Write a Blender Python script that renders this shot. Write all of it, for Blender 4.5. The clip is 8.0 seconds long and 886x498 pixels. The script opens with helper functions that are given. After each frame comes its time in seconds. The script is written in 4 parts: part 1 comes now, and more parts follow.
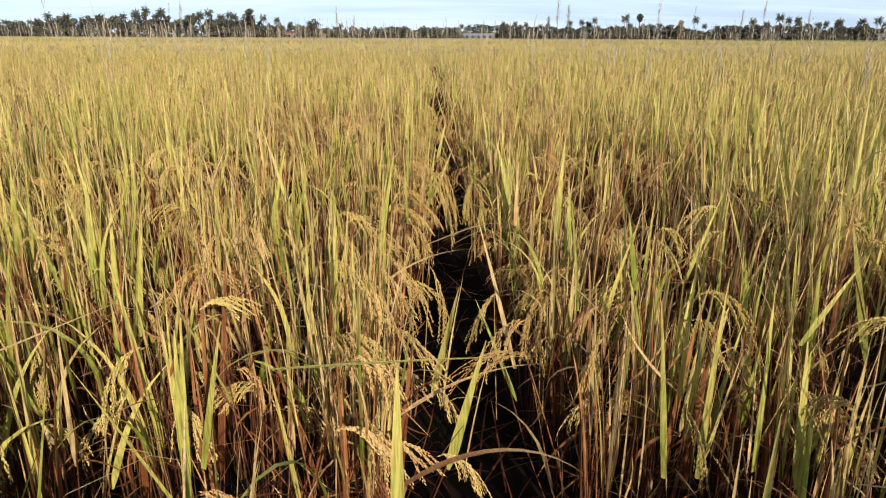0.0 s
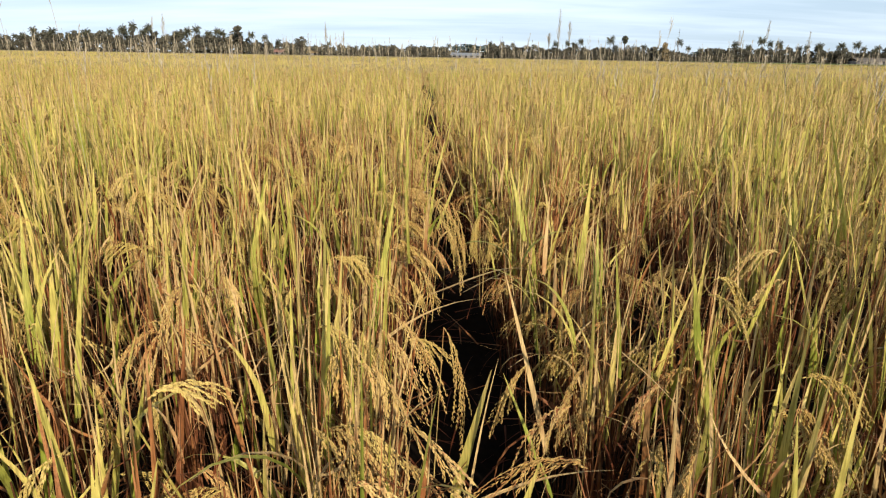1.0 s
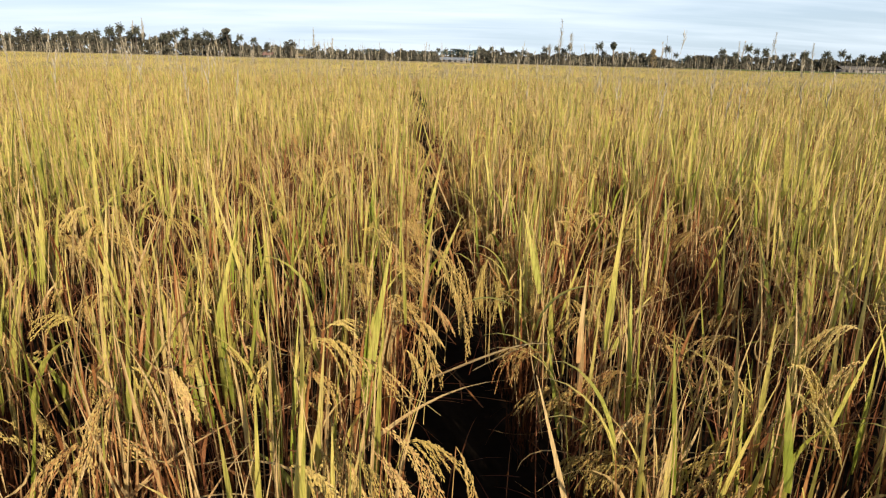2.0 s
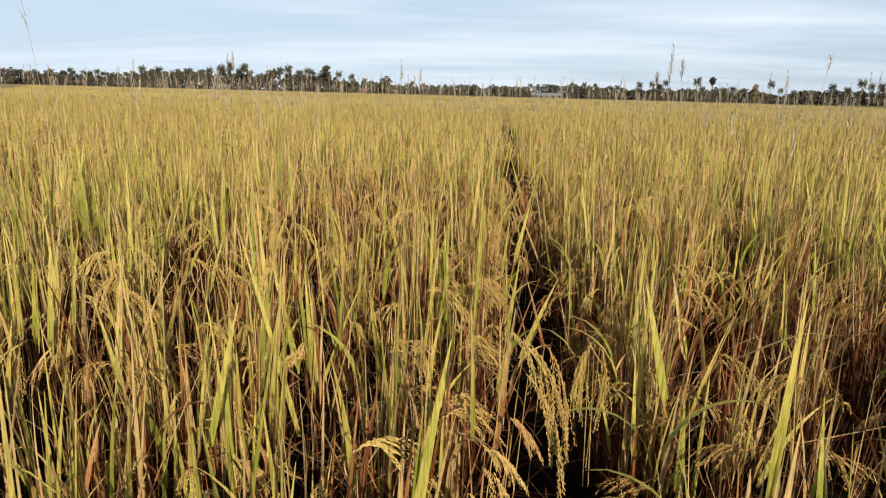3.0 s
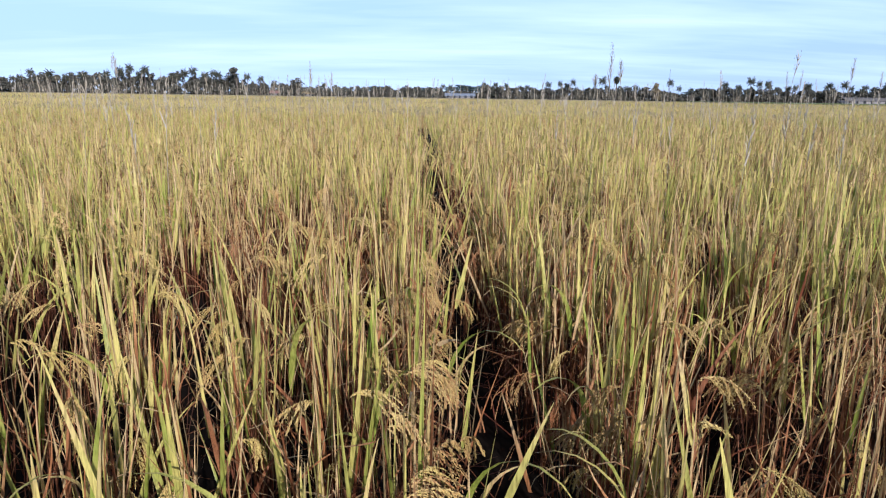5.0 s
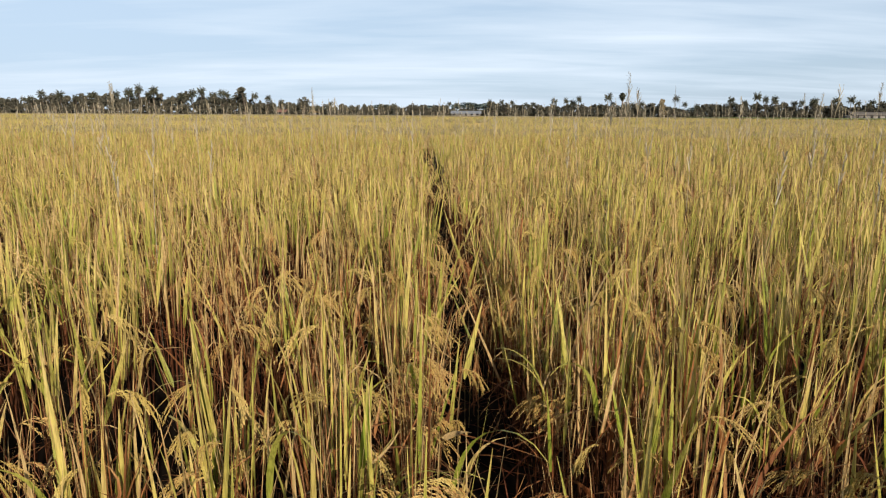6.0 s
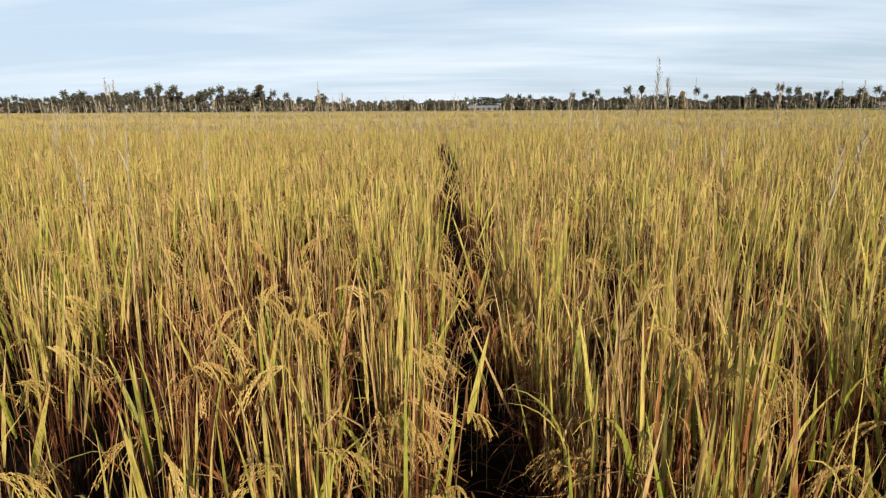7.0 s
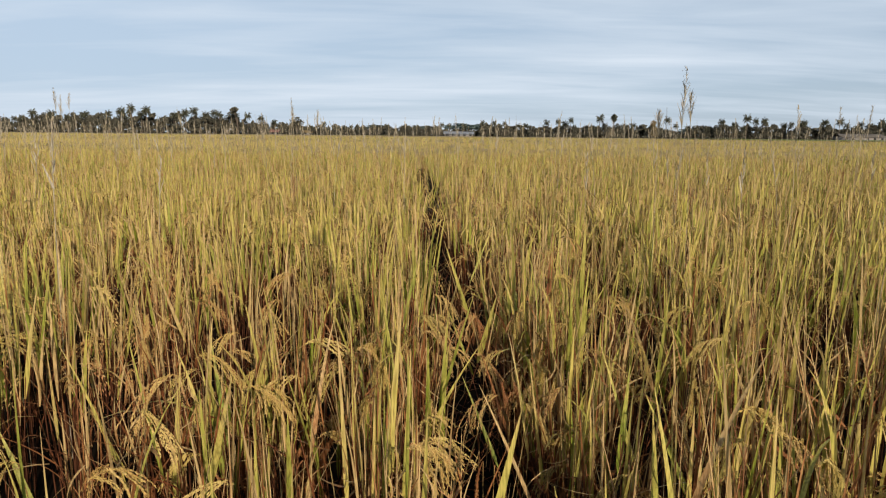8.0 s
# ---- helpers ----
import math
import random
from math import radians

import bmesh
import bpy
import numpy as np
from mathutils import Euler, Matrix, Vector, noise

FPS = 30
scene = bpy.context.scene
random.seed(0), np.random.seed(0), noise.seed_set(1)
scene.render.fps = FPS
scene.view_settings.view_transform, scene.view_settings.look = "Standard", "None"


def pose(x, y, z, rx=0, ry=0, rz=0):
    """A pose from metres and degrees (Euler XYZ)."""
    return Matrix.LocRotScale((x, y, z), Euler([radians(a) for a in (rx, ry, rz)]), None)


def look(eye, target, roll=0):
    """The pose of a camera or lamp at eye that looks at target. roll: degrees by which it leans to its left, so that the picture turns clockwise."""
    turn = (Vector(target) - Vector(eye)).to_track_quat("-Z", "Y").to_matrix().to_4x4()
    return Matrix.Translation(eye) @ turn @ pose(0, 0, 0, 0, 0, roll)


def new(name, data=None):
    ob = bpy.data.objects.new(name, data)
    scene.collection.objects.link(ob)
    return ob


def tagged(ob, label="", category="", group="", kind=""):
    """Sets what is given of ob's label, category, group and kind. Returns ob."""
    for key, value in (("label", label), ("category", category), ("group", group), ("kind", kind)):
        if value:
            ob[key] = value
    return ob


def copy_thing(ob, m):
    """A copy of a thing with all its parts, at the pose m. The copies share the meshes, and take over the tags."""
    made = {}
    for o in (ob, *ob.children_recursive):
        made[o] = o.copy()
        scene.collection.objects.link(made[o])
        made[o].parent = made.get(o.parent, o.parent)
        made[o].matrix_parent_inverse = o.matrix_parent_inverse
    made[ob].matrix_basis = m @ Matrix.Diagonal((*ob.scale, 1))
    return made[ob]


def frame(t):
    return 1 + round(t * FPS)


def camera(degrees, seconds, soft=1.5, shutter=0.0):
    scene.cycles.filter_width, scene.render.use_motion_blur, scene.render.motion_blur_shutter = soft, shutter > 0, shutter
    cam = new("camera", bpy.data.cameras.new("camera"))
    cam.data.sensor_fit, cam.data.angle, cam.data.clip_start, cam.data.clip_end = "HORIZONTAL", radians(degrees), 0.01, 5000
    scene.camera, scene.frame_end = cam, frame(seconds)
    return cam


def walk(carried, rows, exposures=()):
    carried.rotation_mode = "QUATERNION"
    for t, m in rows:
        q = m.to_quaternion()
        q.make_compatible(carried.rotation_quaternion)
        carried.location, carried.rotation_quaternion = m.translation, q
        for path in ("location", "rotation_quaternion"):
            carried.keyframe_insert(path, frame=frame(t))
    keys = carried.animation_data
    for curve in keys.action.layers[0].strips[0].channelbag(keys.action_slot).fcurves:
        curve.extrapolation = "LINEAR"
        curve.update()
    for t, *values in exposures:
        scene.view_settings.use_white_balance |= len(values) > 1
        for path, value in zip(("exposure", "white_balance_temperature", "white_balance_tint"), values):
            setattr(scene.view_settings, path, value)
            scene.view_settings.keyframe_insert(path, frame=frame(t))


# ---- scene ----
cam = camera(68.0, 8.0, soft=1.2)
PATH = [
    (0, (0.219, 0.43, 1.521), (0.138, 2.331, 0.905), 0.3),
    (0.5, (0.219, 0.538, 1.516), (0.185, 2.453, 0.939), 0.1),
    (1, (0.125, 0.814, 1.498), (0.085, 2.733, 0.933), 1.0),
    (1.2, (0.091, 0.965, 1.505), (0.065, 2.888, 0.955), 2.1),
    (2.3, (0.066, 1.363, 1.574), (0.065, 3.285, 1.021), 1.4),
    (2.5, (0.064, 1.515, 1.58), (-0.026, 3.447, 1.07), 1.8),
    (2.7, (0.062, 1.634, 1.554), (-0.132, 3.578, 1.126), 1.8),
    (3, (0.058, 1.814, 1.508), (-0.212, 3.741, 1.047), 1.5),
    (3.2, (0.081, 1.854, 1.511), (-0.212, 3.762, 0.989), 0.9),
    (3.3, (0.093, 1.874, 1.516), (-0.214, 3.775, 0.975), -0.4),
    (3.4, (0.104, 1.895, 1.52), (-0.205, 3.773, 0.906), -2.7),
    (3.5, (0.116, 1.915, 1.524), (-0.162, 3.777, 0.849), -4.7),
    (4, (0.091, 1.996, 1.535), (0.017, 3.86, 0.815), -0.0),
    (4.4, (0.02, 2.227, 1.522), (-0.042, 4.116, 0.867), 0.4),
    (4.5, (0.003, 2.285, 1.515), (-0.059, 4.185, 0.894), 0.6),
    (4.6, (-0.013, 2.342, 1.523), (-0.062, 4.259, 0.955), 0.6),
    (4.7, (-0.028, 2.399, 1.522), (-0.06, 4.33, 1.001), 0.9),
    (5.8, (-0.077, 2.706, 1.671), (-0.099, 4.663, 1.261), 0.8),
    (6, (-0.063, 2.846, 1.657), (-0.111, 4.804, 1.253), 0.4),
    (6.3, (-0.035, 3.061, 1.618), (-0.125, 5.023, 1.24), 0.4),
    (6.5, (-0.046, 3.187, 1.611), (-0.186, 5.13, 1.157), 1.7),
    (7, (-0.009, 3.289, 1.643), (-0.113, 5.242, 1.225), -0.3),
    (7.5, (-0.045, 3.497, 1.632), (-0.118, 5.463, 1.272), 0.2),
    (8, (-0.132, 3.877, 1.579), (-0.158, 5.847, 1.235), 0.6),
]
EXPOSURES = [(0.0, 0.36, 6000, 11), (0.5, 0.42, 6100, 10), (1.2, 0.34, 6350, 10), (2.5, 0.3, 6550, 11), (3.0, 0.13, 6500, 11), (3.5, 0.26, 6600, 11), (3.8, 0.62, 6300, 12), (4.0, 0.86, 5500, 17), (4.4, 1.0, 4850, 28), (4.5, 0.96, 4800, 30), (4.7, 0.52, 4700, 26), (5.8, 0.14, 6300, 10), (6.0, 0.1, 6300, 11), (6.5, 0.04, 6350, 11), (7.0, 0.16, 6550, 11), (7.5, 0.06, 6450, 12), (8.0, -0.12, 6400, 12)]
walk(cam, [(t, look(eye, target, roll)) for t, eye, target, roll in PATH], EXPOSURES)

# ---- world, sun ----
SUN_ELEV, SUN_AZ = radians(23), radians(156)   # azimuth clockwise from +y: from behind and the right
sun_dir = Vector((math.sin(SUN_AZ) * math.cos(SUN_ELEV), math.cos(SUN_AZ) * math.cos(SUN_ELEV), math.sin(SUN_ELEV)))
sun = new("sun", bpy.data.lights.new("sun", "SUN"))
sun.data.energy, sun.data.angle, sun.data.color = 4.8, radians(0.53), (1.0, 0.87, 0.68)
sun.matrix_world = look(sun_dir * 50, (0, 0, 0))

world = bpy.data.worlds.new("world")
scene.world = world
world.use_nodes = True
wt = world.node_tree
wn, wl = wt.nodes, wt.links
wn.clear()


def node(tree, kind, **inputs):
    n = tree.nodes.new(kind)
    for key, value in inputs.items():
        n.inputs[key.replace("_", " ")].default_value = value
    return n


def ramp(tree, stops):
    n = tree.nodes.new("ShaderNodeValToRGB")
    e = n.color_ramp.elements
    while len(e) < len(stops):
        e.new(0.5)
    for el, (p, c) in zip(e, stops):
        el.position, el.color = p, (*c, 1)
    return n


def mixrgb(tree, mode="MIX", fac=0.5):
    n = tree.nodes.new("ShaderNodeMix")
    n.data_type, n.blend_type = "RGBA", mode
    n.inputs[0].default_value = fac
    return n   # factor 0, colours 6 and 7, result 2


def mathn(tree, op, a=0.0, b=0.0):
    n = tree.nodes.new("ShaderNodeMath")
    n.operation = op
    n.inputs[0].default_value, n.inputs[1].default_value = a, b
    return n


sky = wn.new("ShaderNodeTexSky")
sky.sky_type, sky.sun_disc = "NISHITA", False
sky.sun_elevation, sky.sun_rotation = SUN_ELEV, SUN_AZ
sky.air_density, sky.dust_density, sky.ozone_density = 1.0, 0.6, 1.6
co = wn.new("ShaderNodeTexCoord")
sep = wn.new("ShaderNodeSeparateXYZ")
wl.new(co.outputs["Generated"], sep.inputs[0])
zz = mathn(wt, "MAXIMUM", 0, 0.02)
wl.new(sep.outputs[2], zz.inputs[0])
zs = mathn(wt, "ADD", 0, 0.10)
wl.new(zz.outputs[0], zs.inputs[0])
dx, dy = mathn(wt, "DIVIDE"), mathn(wt, "DIVIDE")
wl.new(sep.outputs[0], dx.inputs[0]), wl.new(zs.outputs[0], dx.inputs[1])
wl.new(sep.outputs[1], dy.inputs[0]), wl.new(zs.outputs[0], dy.inputs[1])
flat = wn.new("ShaderNodeCombineXYZ")
wl.new(dx.outputs[0], flat.inputs[0]), wl.new(dy.outputs[0], flat.inputs[1])
mp = wn.new("ShaderNodeMapping")
mp.inputs["Rotation"].default_value = (0, 0, radians(-20))
mp.inputs["Scale"].default_value = (0.26, 0.62, 1)
mp.inputs["Location"].default_value = (2.3, 0.7, 0)
wl.new(flat.outputs[0], mp.inputs[0])
cl = node(wt, "ShaderNodeTexNoise", Scale=1.0, Detail=6.0, Roughness=0.5, Distortion=0.2)
wl.new(mp.outputs[0], cl.inputs["Vector"])
wisp_map = wn.new("ShaderNodeMapping")
wisp_map.inputs["Rotation"].default_value = (0, 0, radians(-34))
wisp_map.inputs["Scale"].default_value = (0.55, 1.9, 1)
wl.new(flat.outputs[0], wisp_map.inputs[0])
wisp = node(wt, "ShaderNodeTexNoise", Scale=1.0, Detail=5.0, Roughness=0.55, Distortion=0.5)
wl.new(wisp_map.outputs[0], wisp.inputs["Vector"])
both = mixrgb(wt, "MIX", 0.36)
wl.new(cl.outputs[0], both.inputs[6]), wl.new(wisp.outputs[0], both.inputs[7])
cr = ramp(wt, [(0.42, (0, 0, 0)), (0.66, (1, 1, 1))])
wl.new(both.outputs[2], cr.inputs[0])
low = wn.new("ShaderNodeMapRange")   # haze and cloud veil thicken towards the horizon
low.inputs[1].default_value, low.inputs[2].default_value = 0.16, 0.50
low.inputs[3].default_value, low.inputs[4].default_value = 1.0, 0.08
wl.new(sep.outputs[2], low.inputs[0])
veil = wn.new("ShaderNodeMapRange")   # the veil thins out towards +x
veil.inputs[1].default_value, veil.inputs[2].default_value = -0.5, 0.6
veil.inputs[3].default_value, veil.inputs[4].default_value = 0.84, 0.62
wl.new(sep.outputs[0], veil.inputs[0])
hf = mathn(wt, "MULTIPLY")
wl.new(low.outputs[0], hf.inputs[0]), wl.new(veil.outputs[0], hf.inputs[1])
haze = mixrgb(wt)
wl.new(hf.outputs[0], haze.inputs[0]), wl.new(sky.outputs[0], haze.inputs[6])
haze.inputs[7].default_value = (10.2, 12.8, 15.6, 1)
cf = mathn(wt, "MULTIPLY")
wl.new(cr.outputs[0], cf.inputs[0]), wl.new(low.outputs[0], cf.inputs[1])
cm = mixrgb(wt)
wl.new(cf.outputs[0], cm.inputs[0]), wl.new(haze.outputs[2], cm.inputs[6])
cm.inputs[7].default_value = (13.1, 14.8, 16.3, 1)
bg = node(wt, "ShaderNodeBackground", Strength=0.058)
wl.new(cm.outputs[2], bg.inputs[0])
wo = wn.new("ShaderNodeOutputWorld")
wl.new(bg.outputs[0], wo.inputs[0])

# ---- materials ----


def material(name):
    m = bpy.data.materials.new(name)
    m.use_nodes = True
    t = m.node_tree
    b = t.nodes["Principled BSDF"]
    return m, t, b, t.nodes["Material Output"]


def attr(t, name):
    n = t.nodes.new("ShaderNodeAttribute")
    n.attribute_name = name
    return n.outputs["Fac"]


def blade_material(name, green, gold, dry, sheer=0.35, rough=0.5, shift=0.0):
    """Grass blade: green towards its base, golden further up, dry at its tip, tone by tone."""
    m, t, b, out = material(name)
    along, tone = attr(t, "along"), attr(t, "tone")
    oi = t.nodes.new("ShaderNodeObjectInfo")
    jit = mathn(t, "MULTIPLY_ADD", 0, 0.16)
    jit.inputs[2].default_value = shift - 0.08
    t.links.new(oi.outputs["Random"], jit.inputs[0])
    tn = mathn(t, "ADD")
    t.links.new(tone, tn.inputs[0]), t.links.new(jit.outputs[0], tn.inputs[1])
    geo = t.nodes.new("ShaderNodeTexCoord")
    pat = node(t, "ShaderNodeTexNoise", Scale=14.0, Detail=3.0, Roughness=0.6)
    t.links.new(geo.outputs["Object"], pat.inputs["Vector"])
    # position in the ramp: tone plus drying towards the tip, blotched
    a1 = mathn(t, "POWER", 0, 1.6)
    t.links.new(along, a1.inputs[0])
    a2 = mathn(t, "MULTIPLY", 0, 0.34)
    t.links.new(a1.outputs[0], a2.inputs[0])
    a3 = mathn(t, "ADD")
    t.links.new(a2.outputs[0], a3.inputs[0]), t.links.new(tn.outputs[0], a3.inputs[1])
    p1 = mathn(t, "MULTIPLY_ADD", 0, 0.66)
    p1.inputs[2].default_value = -0.34
    t.links.new(pat.outputs[0], p1.inputs[0])
    a4 = mathn(t, "ADD")
    t.links.new(a3.outputs[0], a4.inputs[0]), t.links.new(p1.outputs[0], a4.inputs[1])
    mid = tuple((g + q) * 0.5 for g, q in zip(green, gold))
    cr_ = ramp(t, [(0.05, green), (0.32, mid), (0.55, gold), (0.88, dry)])
    t.links.new(a4.outputs[0], cr_.inputs[0])
    # fine streaks and flecks
    mp_ = t.nodes.new("ShaderNodeMapping")
    mp_.inputs["Scale"].default_value = (260, 260, 18)
    t.links.new(geo.outputs["Object"], mp_.inputs[0])
    st = node(t, "ShaderNodeTexNoise", Scale=1.0, Detail=2.0)
    t.links.new(mp_.outputs[0], st.inputs["Vector"])
    sr = ramp(t, [(0.28, (0.50, 0.47, 0.42)), (0.58, (1.07, 1.07, 1.07))])
    t.links.new(st.outputs[0], sr.inputs[0])
    mul = mixrgb(t, "MULTIPLY", 1.0)
    t.links.new(cr_.outputs[0], mul.inputs[6]), t.links.new(sr.outputs[0], mul.inputs[7])
    t.links.new(mul.outputs[2], b.inputs["Base Color"])
    b.inputs["Roughness"].default_value = rough
    b.inputs["Specular IOR Level"].default_value = 0.35
    tr = t.nodes.new("ShaderNodeBsdfTranslucent")
    t.links.new(mul.outputs[2], tr.inputs[0])
    mx = t.nodes.new("ShaderNodeMixShader")
    mx.inputs[0].default_value = sheer
    t.links.new(b.outputs[0], mx.inputs[1]), t.links.new(tr.outputs[0], mx.inputs[2])
    t.links.new(mx.outputs[0], out.inputs[0])
    return m


def plain_material(name, c1, c2, scale=8.0, rough=0.8, bump=0.3, bump_scale=None, dist=0.01, c3=None):
    m, t, b, out = material(name)
    co_ = t.nodes.new("ShaderNodeTexCoord")
    n1 = node(t, "ShaderNodeTexNoise", Scale=scale, Detail=6.0, Roughness=0.62)
    t.links.new(co_.outputs["Object"], n1.inputs["Vector"])
    stops = [(0.3, c1), (0.7, c2)] if c3 is None else [(0.28, c1), (0.52, c2), (0.76, c3)]
    r = ramp(t, stops)
    t.links.new(n1.outputs[0], r.inputs[0])
    t.links.new(r.outputs[0], b.inputs["Base Color"])
    b.inputs["Roughness"].default_value = rough
    b.inputs["Specular IOR Level"].default_value = 0.2
    n2 = node(t, "ShaderNodeTexNoise", Scale=bump_scale or scale * 5, Detail=5.0)
    t.links.new(co_.outputs["Object"], n2.inputs["Vector"])
    bp = node(t, "ShaderNodeBump", Strength=bump, Distance=dist)
    t.links.new(n2.outputs[0], bp.inputs["Height"])
    t.links.new(bp.outputs[0], b.inputs["Normal"])
    return m


LEAF = blade_material("rice_leaf", (0.25, 0.30, 0.034), (0.65, 0.535, 0.140), (0.61, 0.43, 0.190), sheer=0.28)
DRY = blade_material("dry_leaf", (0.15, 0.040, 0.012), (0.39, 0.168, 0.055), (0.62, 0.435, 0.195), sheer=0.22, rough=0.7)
# reddish-brown stems, coloured extra dark for the shade inside the clumps
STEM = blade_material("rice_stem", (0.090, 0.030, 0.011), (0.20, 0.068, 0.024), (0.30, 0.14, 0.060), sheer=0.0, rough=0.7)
GRAIN = blade_material("rice_grain", (0.56, 0.43, 0.132), (0.55, 0.375, 0.132), (0.38, 0.165, 0.06), sheer=0.04, rough=0.6)
WEED = blade_material("weed_stalk", (0.35, 0.29, 0.18), (0.44, 0.38, 0.26), (0.52, 0.46, 0.36), sheer=0.15, rough=0.8)
# darker than real wet mud: the gap's shade is put into its colour
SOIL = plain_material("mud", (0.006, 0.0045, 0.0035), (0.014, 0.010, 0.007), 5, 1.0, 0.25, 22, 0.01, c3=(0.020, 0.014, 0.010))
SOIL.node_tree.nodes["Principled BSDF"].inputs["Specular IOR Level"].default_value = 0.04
BARK = plain_material("bark", (0.10, 0.075, 0.055), (0.22, 0.18, 0.14), 3, 0.9, 0.5)
CROWN = plain_material("tree_leaves", (0.06, 0.06, 0.046), (0.105, 0.10, 0.074), 0.5, 0.8, 0.2, c3=(0.175, 0.15, 0.105))
PALMLEAF = plain_material("palm_leaves", (0.05, 0.053, 0.038), (0.09, 0.092, 0.06), 0.8, 0.6, 0.2, c3=(0.15, 0.135, 0.085))
# pale bluish leaves with the distance haze mixed into their colour
FARLEAF = plain_material("hazy_leaves", (0.09, 0.13, 0.13), (0.15, 0.19, 0.18), 0.5, 0.9, 0.1)
BUSH = plain_material("dry_brush", (0.10, 0.075, 0.04), (0.24, 0.18, 0.09), 0.7, 0.9, 0.3, c3=(0.32, 0.25, 0.14))

# ---- mesh helpers ----
rng = np.random.default_rng(7)


def np_mesh(name, verts, faces, along=None, tone=None, mat=None):
    """A mesh from arrays; faces all of one size."""
    me = bpy.data.meshes.new(name)
    verts, faces = np.asarray(verts, np.float32), np.asarray(faces, np.int32)
    n, k = faces.shape
    me.vertices.add(len(verts))
    me.vertices.foreach_set("co", verts.ravel())
    me.loops.add(n * k)
    me.loops.foreach_set("vertex_index", faces.ravel())
    me.polygons.add(n)
    me.polygons.foreach_set("loop_start", np.arange(n, dtype=np.int32) * k)
    me.update(calc_edges=True)
    for key, values in (("along", along), ("tone", tone)):
        if values is not None:
            a = me.attributes.new(key, "FLOAT", "POINT")
            a.data.foreach_set("value", np.asarray(values, np.float32))
    if mat:
        me.materials.append(mat)
    return me


def join(*parts):
    """Parts of (verts, faces, along, tone) into one."""
    vs, fs, al, to, at = [], [], [], [], 0
    for v, f, a, o in parts:
        vs.append(v), fs.append(f + at), al.append(a), to.append(o)
        at += len(v)
    return np.concatenate(vs), np.concatenate(fs), np.concatenate(al), np.concatenate(to)


def blades(base, length, az, lean, curl, width, tone, segs=6, power=1.5, twist=0.0, fold=0.0, taper=0.72, start=0.0, waist=0.55):
    """N grass blades: strips that rise from base, lean towards az and bend by curl (angles from the vertical). start: first value of along."""
    n = len(base)
    s = np.linspace(0, 1, segs + 1)
    length, az, lean, curl, width, tone = (np.broadcast_to(np.asarray(q, float), (n,)) for q in (length, az, lean, curl, width, tone))
    mid = (s[1:] + s[:-1]) / 2
    th = lean[:, None] + curl[:, None] * mid[None] ** power
    step = length[:, None] / segs
    r = np.concatenate([np.zeros((n, 1)), np.cumsum(np.sin(th) * step, 1)], 1)
    z = np.concatenate([np.zeros((n, 1)), np.cumsum(np.cos(th) * step, 1)], 1)
    p = np.stack([base[:, None, 0] + r * np.cos(az)[:, None], base[:, None, 1] + r * np.sin(az)[:, None], base[:, None, 2] + z], -1)
    face = az + np.pi / 2 + np.broadcast_to(twist, (n,))
    side = np.stack([np.cos(face), np.sin(face), 0 * face], -1)[:, None]
    w = width[:, None] * (np.minimum(1, waist + (0.45 + 3.4 * (0.55 - waist)) / 0.28 * s) * np.maximum(1 - s, 0.02) ** taper)[None]
    a, b = p - side * w[..., None] / 2, p + side * w[..., None] / 2
    i = np.arange(segs)
    if fold:
        up = np.stack([-np.cos(az), -np.sin(az), 0.3 + 0 * az], -1)[:, None]
        c = p - up * (w[..., None] * fold)
        v = np.stack([a, c, b], 2).reshape(-1, 3)
        k = 3
        f = np.concatenate([np.stack([k * i, k * i + 1, k * i + 4, k * i + 3], 1), np.stack([k * i + 1, k * i + 2, k * i + 5, k * i + 4], 1)])
    else:
        v = np.stack([a, b], 2).reshape(-1, 3)
        k = 2
        f = np.stack([k * i, k * i + 1, k * i + 3, k * i + 2], 1)
    f = (f[None] + (np.arange(n) * k * (segs + 1))[:, None, None]).reshape(-1, 4)
    al = np.broadcast_to((start + (1 - start) * s)[None, :, None], (n, segs + 1, k)).ravel()
    return v, f, al, np.repeat(tone, k * (segs + 1))


def tubes(base, top, radius, tone, sides=3, segs=3, bow=0.0):
    """N thin stems from base to top."""
    n = len(base)
    s = np.linspace(0, 1, segs + 1)
    p = base[:, None] * (1 - s)[None, :, None] + top[:, None] * s[None, :, None]
    out = top - base
    out = np.stack([out[:, 1], -out[:, 0], 0 * out[:, 0]], -1)
    p = p + np.broadcast_to(bow, (n,))[:, None, None] * np.sin(np.pi * s)[None, :, None] * out[:, None]
    a = np.arange(sides) * 2 * np.pi / sides
    ring = np.stack([np.cos(a), np.sin(a), 0 * a], -1)
    r = np.broadcast_to(radius, (n,))[:, None] * (1 - 0.35 * s)[None]
    v = (p[:, :, None] + ring[None, None] * r[:, :, None, None]).reshape(-1, 3)
    i, j = np.meshgrid(np.arange(segs), np.arange(sides), indexing="ij")
    i, j = i.ravel(), j.ravel()
    j2 = (j + 1) % sides
    f = np.stack([i * sides + j, i * sides + j2, (i + 1) * sides + j2, (i + 1) * sides + j], 1)
    f = (f[None] + (np.arange(n) * sides * (segs + 1))[:, None, None]).reshape(-1, 4)
    al = np.broadcast_to(s[None, :, None], (n, segs + 1, sides)).ravel()
    return v, f, al, np.repeat(np.broadcast_to(tone, (n,)), sides * (segs + 1))


